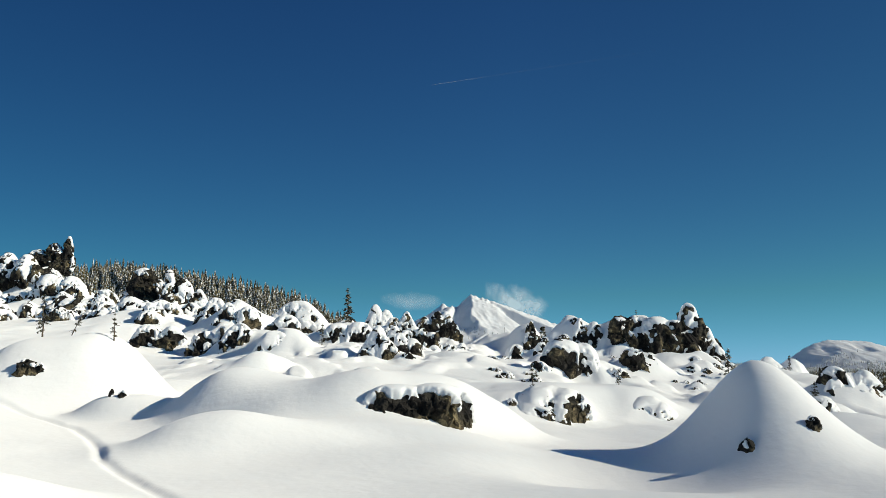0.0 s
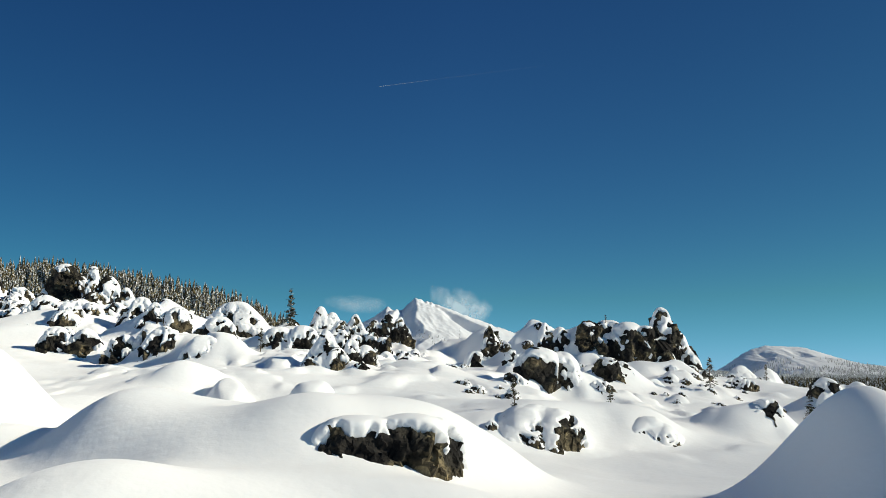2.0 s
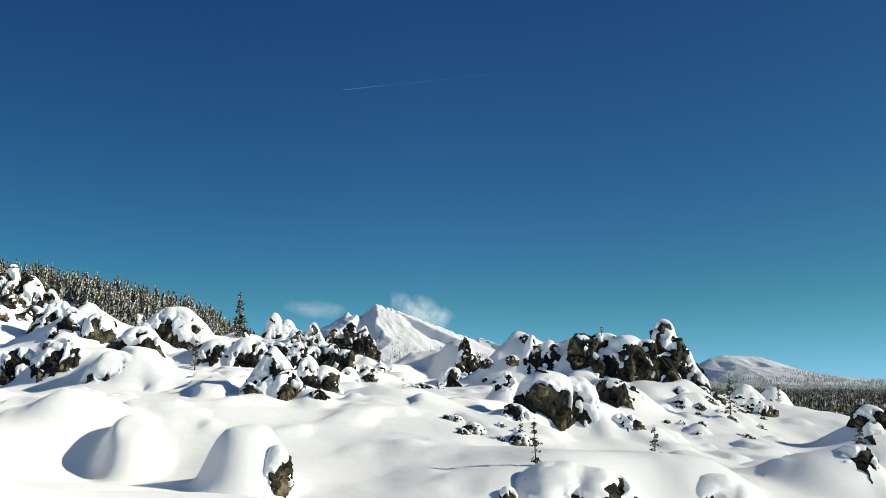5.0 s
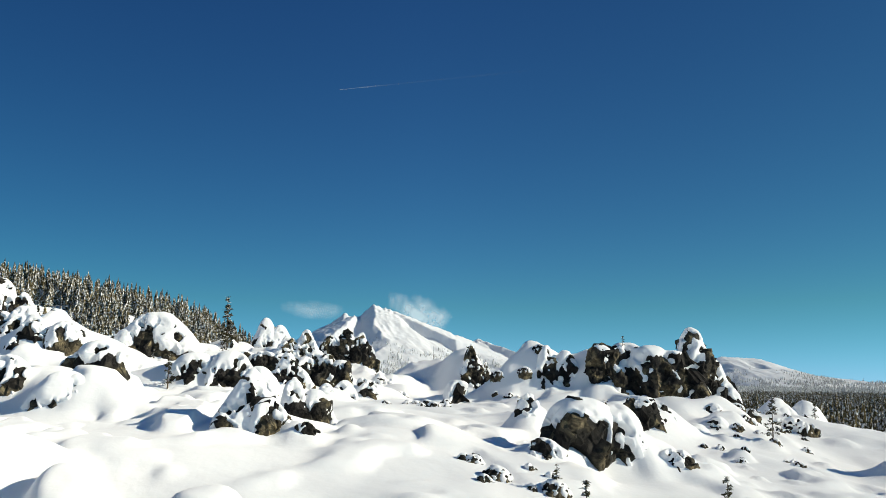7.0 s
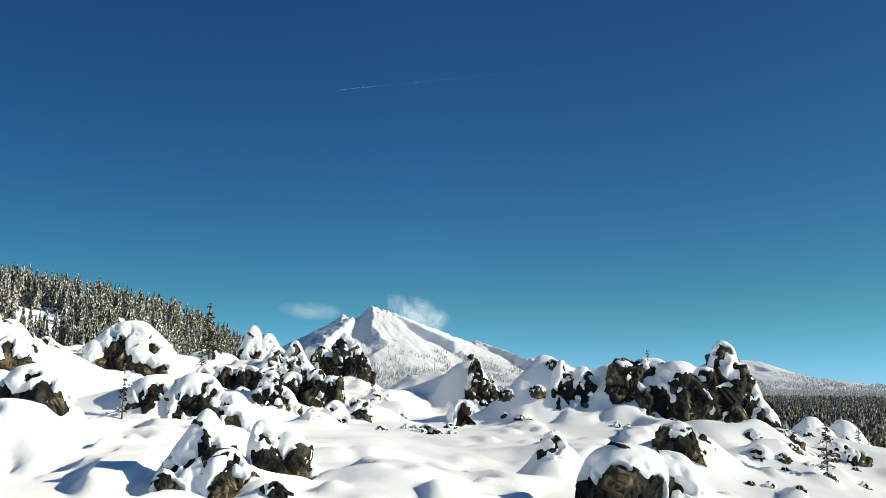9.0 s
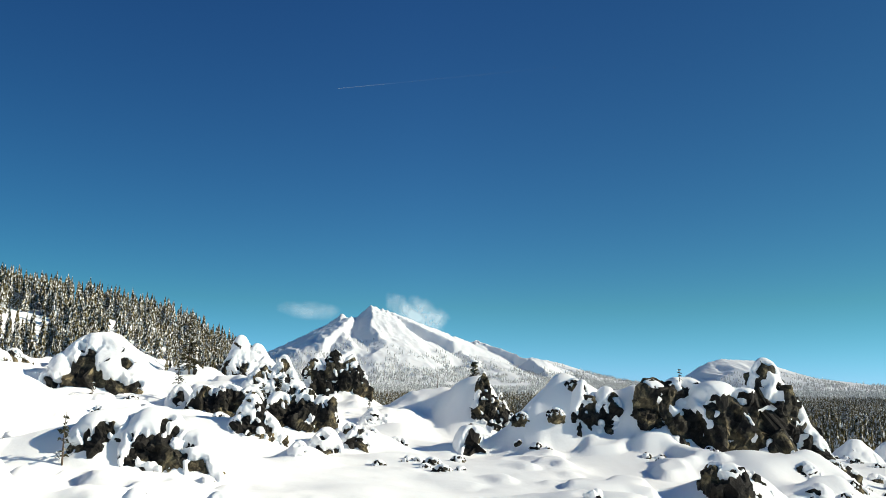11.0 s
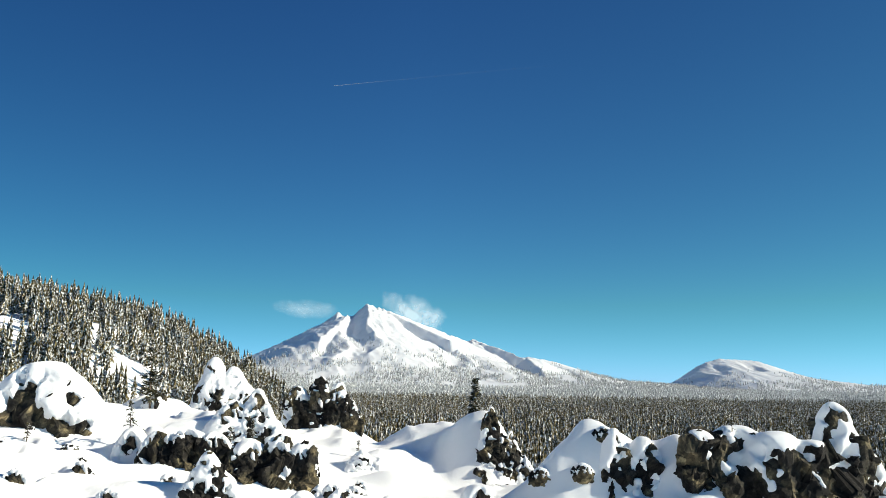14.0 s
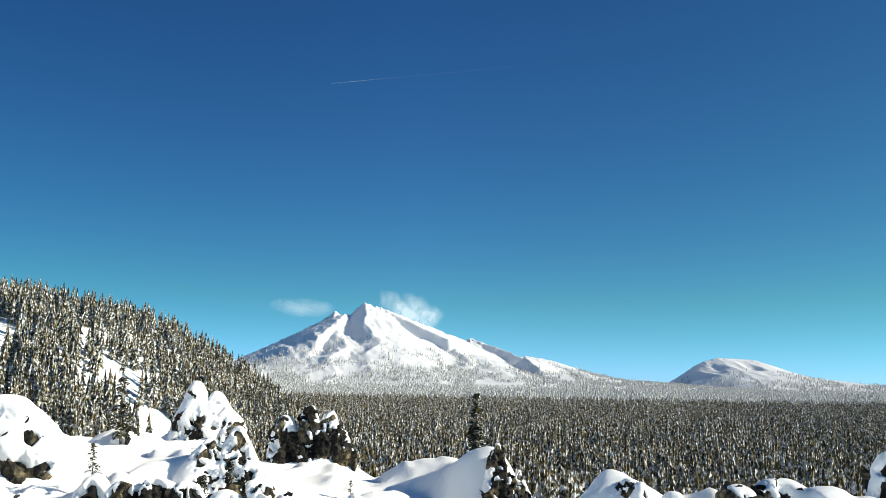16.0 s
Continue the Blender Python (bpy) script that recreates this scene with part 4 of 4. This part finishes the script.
lone_tree(13.1, 129.5, -4.4, 6.0, 0.13, 6, 6, "thin ragged pine leaning over a boulder", 0.06, 0.3, lean_dir=3.0)
lone_tree(27.8, 142, on_snow(27.8, 142), 2.9, 0.24, 12, 7, "small bushy pine in the snow")
lone_tree(69.0, 217, on_snow(69.0, 217), 7.6, 0.22, 7, 8, "open branched pine on a snow slope")
lone_tree(79, 191, on_snow(79, 191), 6.4, 0.24, 14, 9, "bushy snow-dusted pine on a drift")
lone_tree(101.7, 215, on_snow(101.7, 215), 6.0, 0.16, 9, 10, SLIM, 0, 0.55)
lone_tree(101.4, 262, on_snow(101.4, 262), 4.6, 0.14, 8, 11, THIN)
lone_tree(119, 300, on_snow(119, 300), 8.0, 0.14, 8, 12, SLIM)
lone_tree(-30.3, 280, on_snow(-30.3, 280), 5.6, 0.24, 8, 13, "wide flat-topped young pine in the snow", 0, 0.25)
lone_tree(-27.6, 203.4, on_snow(-27.6, 203.4), 5.4, 0.15, 6, 14, "ragged pine beside a snow-hooded outcrop")
lone_tree(21.9, 318, on_snow(21.9, 318) - 0.3, 8.6, 0.05, 3, 15, "dead bare tree trunk on a snow crest", 0, 0.4, False, "dead_tree")
lone_tree(50.6, 450, on_snow(50.6, 450), 32.0, 0.13, 7, 16, "tall snow-dusted conifer above the forest")
lone_tree(-14.3, 274.6, on_snow(-14.3, 274.6), 4.6, 0.2, 12, 17, THIN)
lone_tree(54.9, 253, 16.0, 2.1, 0.26, 10, 18, "stunted pine on top of a crag")
lone_tree(-45.6, 281, on_snow(-45.6, 281), 3.0, 0.2, 9, 19, THIN)
lone_tree(5.6, 300, on_snow(5.6, 300), 3.0, 0.2, 9, 20, THIN)
lone_tree(-12.0, 286.5, on_snow(-12, 286.5) + 1.5, 3.8, 0.2, 11, 21, THIN)
lone_tree(15.4, 148, on_snow(15.4, 148), 2.6, 0.22, 9, 22, THIN)


# ---- clouds ----
def vapour(name, loc, w, h, turn, label, scale, edge, strength):
    """A thin sheet of cloud far behind the peaks, torn at its edges."""
    m = bpy.data.materials.new(name)
    m.use_nodes = True
    n, l = m.node_tree.nodes, m.node_tree.links
    n.remove(n["Principled BSDF"])
    c = n.new("ShaderNodeTexCoord")
    g = n.new("ShaderNodeMapping")
    g.inputs["Location"].default_value, g.inputs["Scale"].default_value = (-1, 0, -1), (2, 0, 2)
    l.new(c.outputs["Generated"], g.inputs["Vector"])
    fall = n.new("ShaderNodeTexGradient")
    fall.gradient_type = "SPHERICAL"
    l.new(g.outputs[0], fall.inputs["Vector"])
    t = n.new("ShaderNodeTexNoise")
    t.inputs["Scale"].default_value, t.inputs["Detail"].default_value = scale, 6
    l.new(c.outputs["Object"], t.inputs["Vector"])
    mul = n.new("ShaderNodeMath")
    mul.operation = "MULTIPLY"
    l.new(fall.outputs["Fac"], mul.inputs[0])
    l.new(t.outputs[0], mul.inputs[1])
    a = ramp(n, l, mul.outputs[0], edge)
    hold = n.new("ShaderNodeMath")
    hold.operation = "MULTIPLY"
    l.new(a, hold.inputs[0])
    hold.inputs[1].default_value = strength
    white, clear, mix = n.new("ShaderNodeBsdfTranslucent"), n.new("ShaderNodeBsdfTransparent"), n.new("ShaderNodeMixShader")
    both, dif = n.new("ShaderNodeAddShader"), n.new("ShaderNodeBsdfDiffuse")
    white.inputs[0].default_value, dif.inputs[0].default_value = (0.3, 0.3, 0.3, 1), (0.8, 0.8, 0.8, 1)
    l.new(white.outputs[0], both.inputs[0])
    l.new(dif.outputs[0], both.inputs[1])
    l.new(hold.outputs[0], mix.inputs[0])
    l.new(clear.outputs[0], mix.inputs[1])
    l.new(both.outputs[0], mix.inputs[2])
    l.new(mix.outputs[0], n["Material Output"].inputs[0])
    nx, ny = 24, 10
    v = [((i / nx - 0.5) * w, 8 * math.sin(i * 0.2), (j / ny - 0.5) * h) for j in range(ny + 1) for i in range(nx + 1)]
    f = [(j * (nx + 1) + i, j * (nx + 1) + i + 1, (j + 1) * (nx + 1) + i + 1, (j + 1) * (nx + 1) + i) for j in range(ny) for i in range(nx)]
    ob = mesh_object(name, v, f, m)
    ob.matrix_world = pose(*loc, 0, 0, 38) @ pose(0, 0, 0, 0, turn, 0)
    return tagged(ob, label, "cloud", kind="structure")


vapour("cloud_bank", (415, 4860, 388), 720, 290, 12, "small white cloud clinging to the summit", 0.011, [(0.17, (0, 0, 0)), (0.46, (1, 1, 1))], 0.35)
vapour("cloud_wisp", (-160, 4860, 395), 540, 130, 0, "faint grey wisp of cloud beside the summit", 0.012, [(0.10, (0, 0, 0)), (0.45, (1, 1, 1))], 0.17)


def contrail():
    """A thin vapour trail high behind an aeroplane, fading at its old end."""
    m = bpy.data.materials.new("contrail")
    m.use_nodes = True
    n, l = m.node_tree.nodes, m.node_tree.links
    n.remove(n["Principled BSDF"])
    c = n.new("ShaderNodeTexCoord")
    sep = n.new("ShaderNodeSeparateXYZ")
    l.new(c.outputs["Generated"], sep.inputs[0])
    a = ramp(n, l, sep.outputs[0], [(0.0, (0.26, 0.26, 0.26)), (0.12, (0.14, 0.14, 0.14)), (0.24, (0.02, 0.02, 0.02)), (1.0, (0.0, 0.0, 0.0))])
    clear, mix, dif = n.new("ShaderNodeBsdfTransparent"), n.new("ShaderNodeMixShader"), n.new("ShaderNodeBsdfDiffuse")
    l.new(a, mix.inputs[0])
    l.new(clear.outputs[0], mix.inputs[1])
    l.new(dif.outputs[0], mix.inputs[2])
    l.new(mix.outputs[0], n["Material Output"].inputs[0])
    v, f = [], []
    for k in range(31):
        t = k / 30
        r = 0.7 + 4 * t ** 0.7
        for j in range(6):
            q = math.pi * j / 3
            v.append((1300 * t, r * math.cos(q), 205 * t + r * math.sin(q)))
        if k:
            f += [((k - 1) * 6 + j, (k - 1) * 6 + (j + 1) % 6, k * 6 + (j + 1) % 6, k * 6 + j) for j in range(6)]
    ob = mesh_object("vapour_trail", v, f, m)
    ob.location = (-65, 4780, 1595)
    return tagged(ob, "thin white vapour trail across the blue sky", "vapour trail", kind="structure")


contrail()
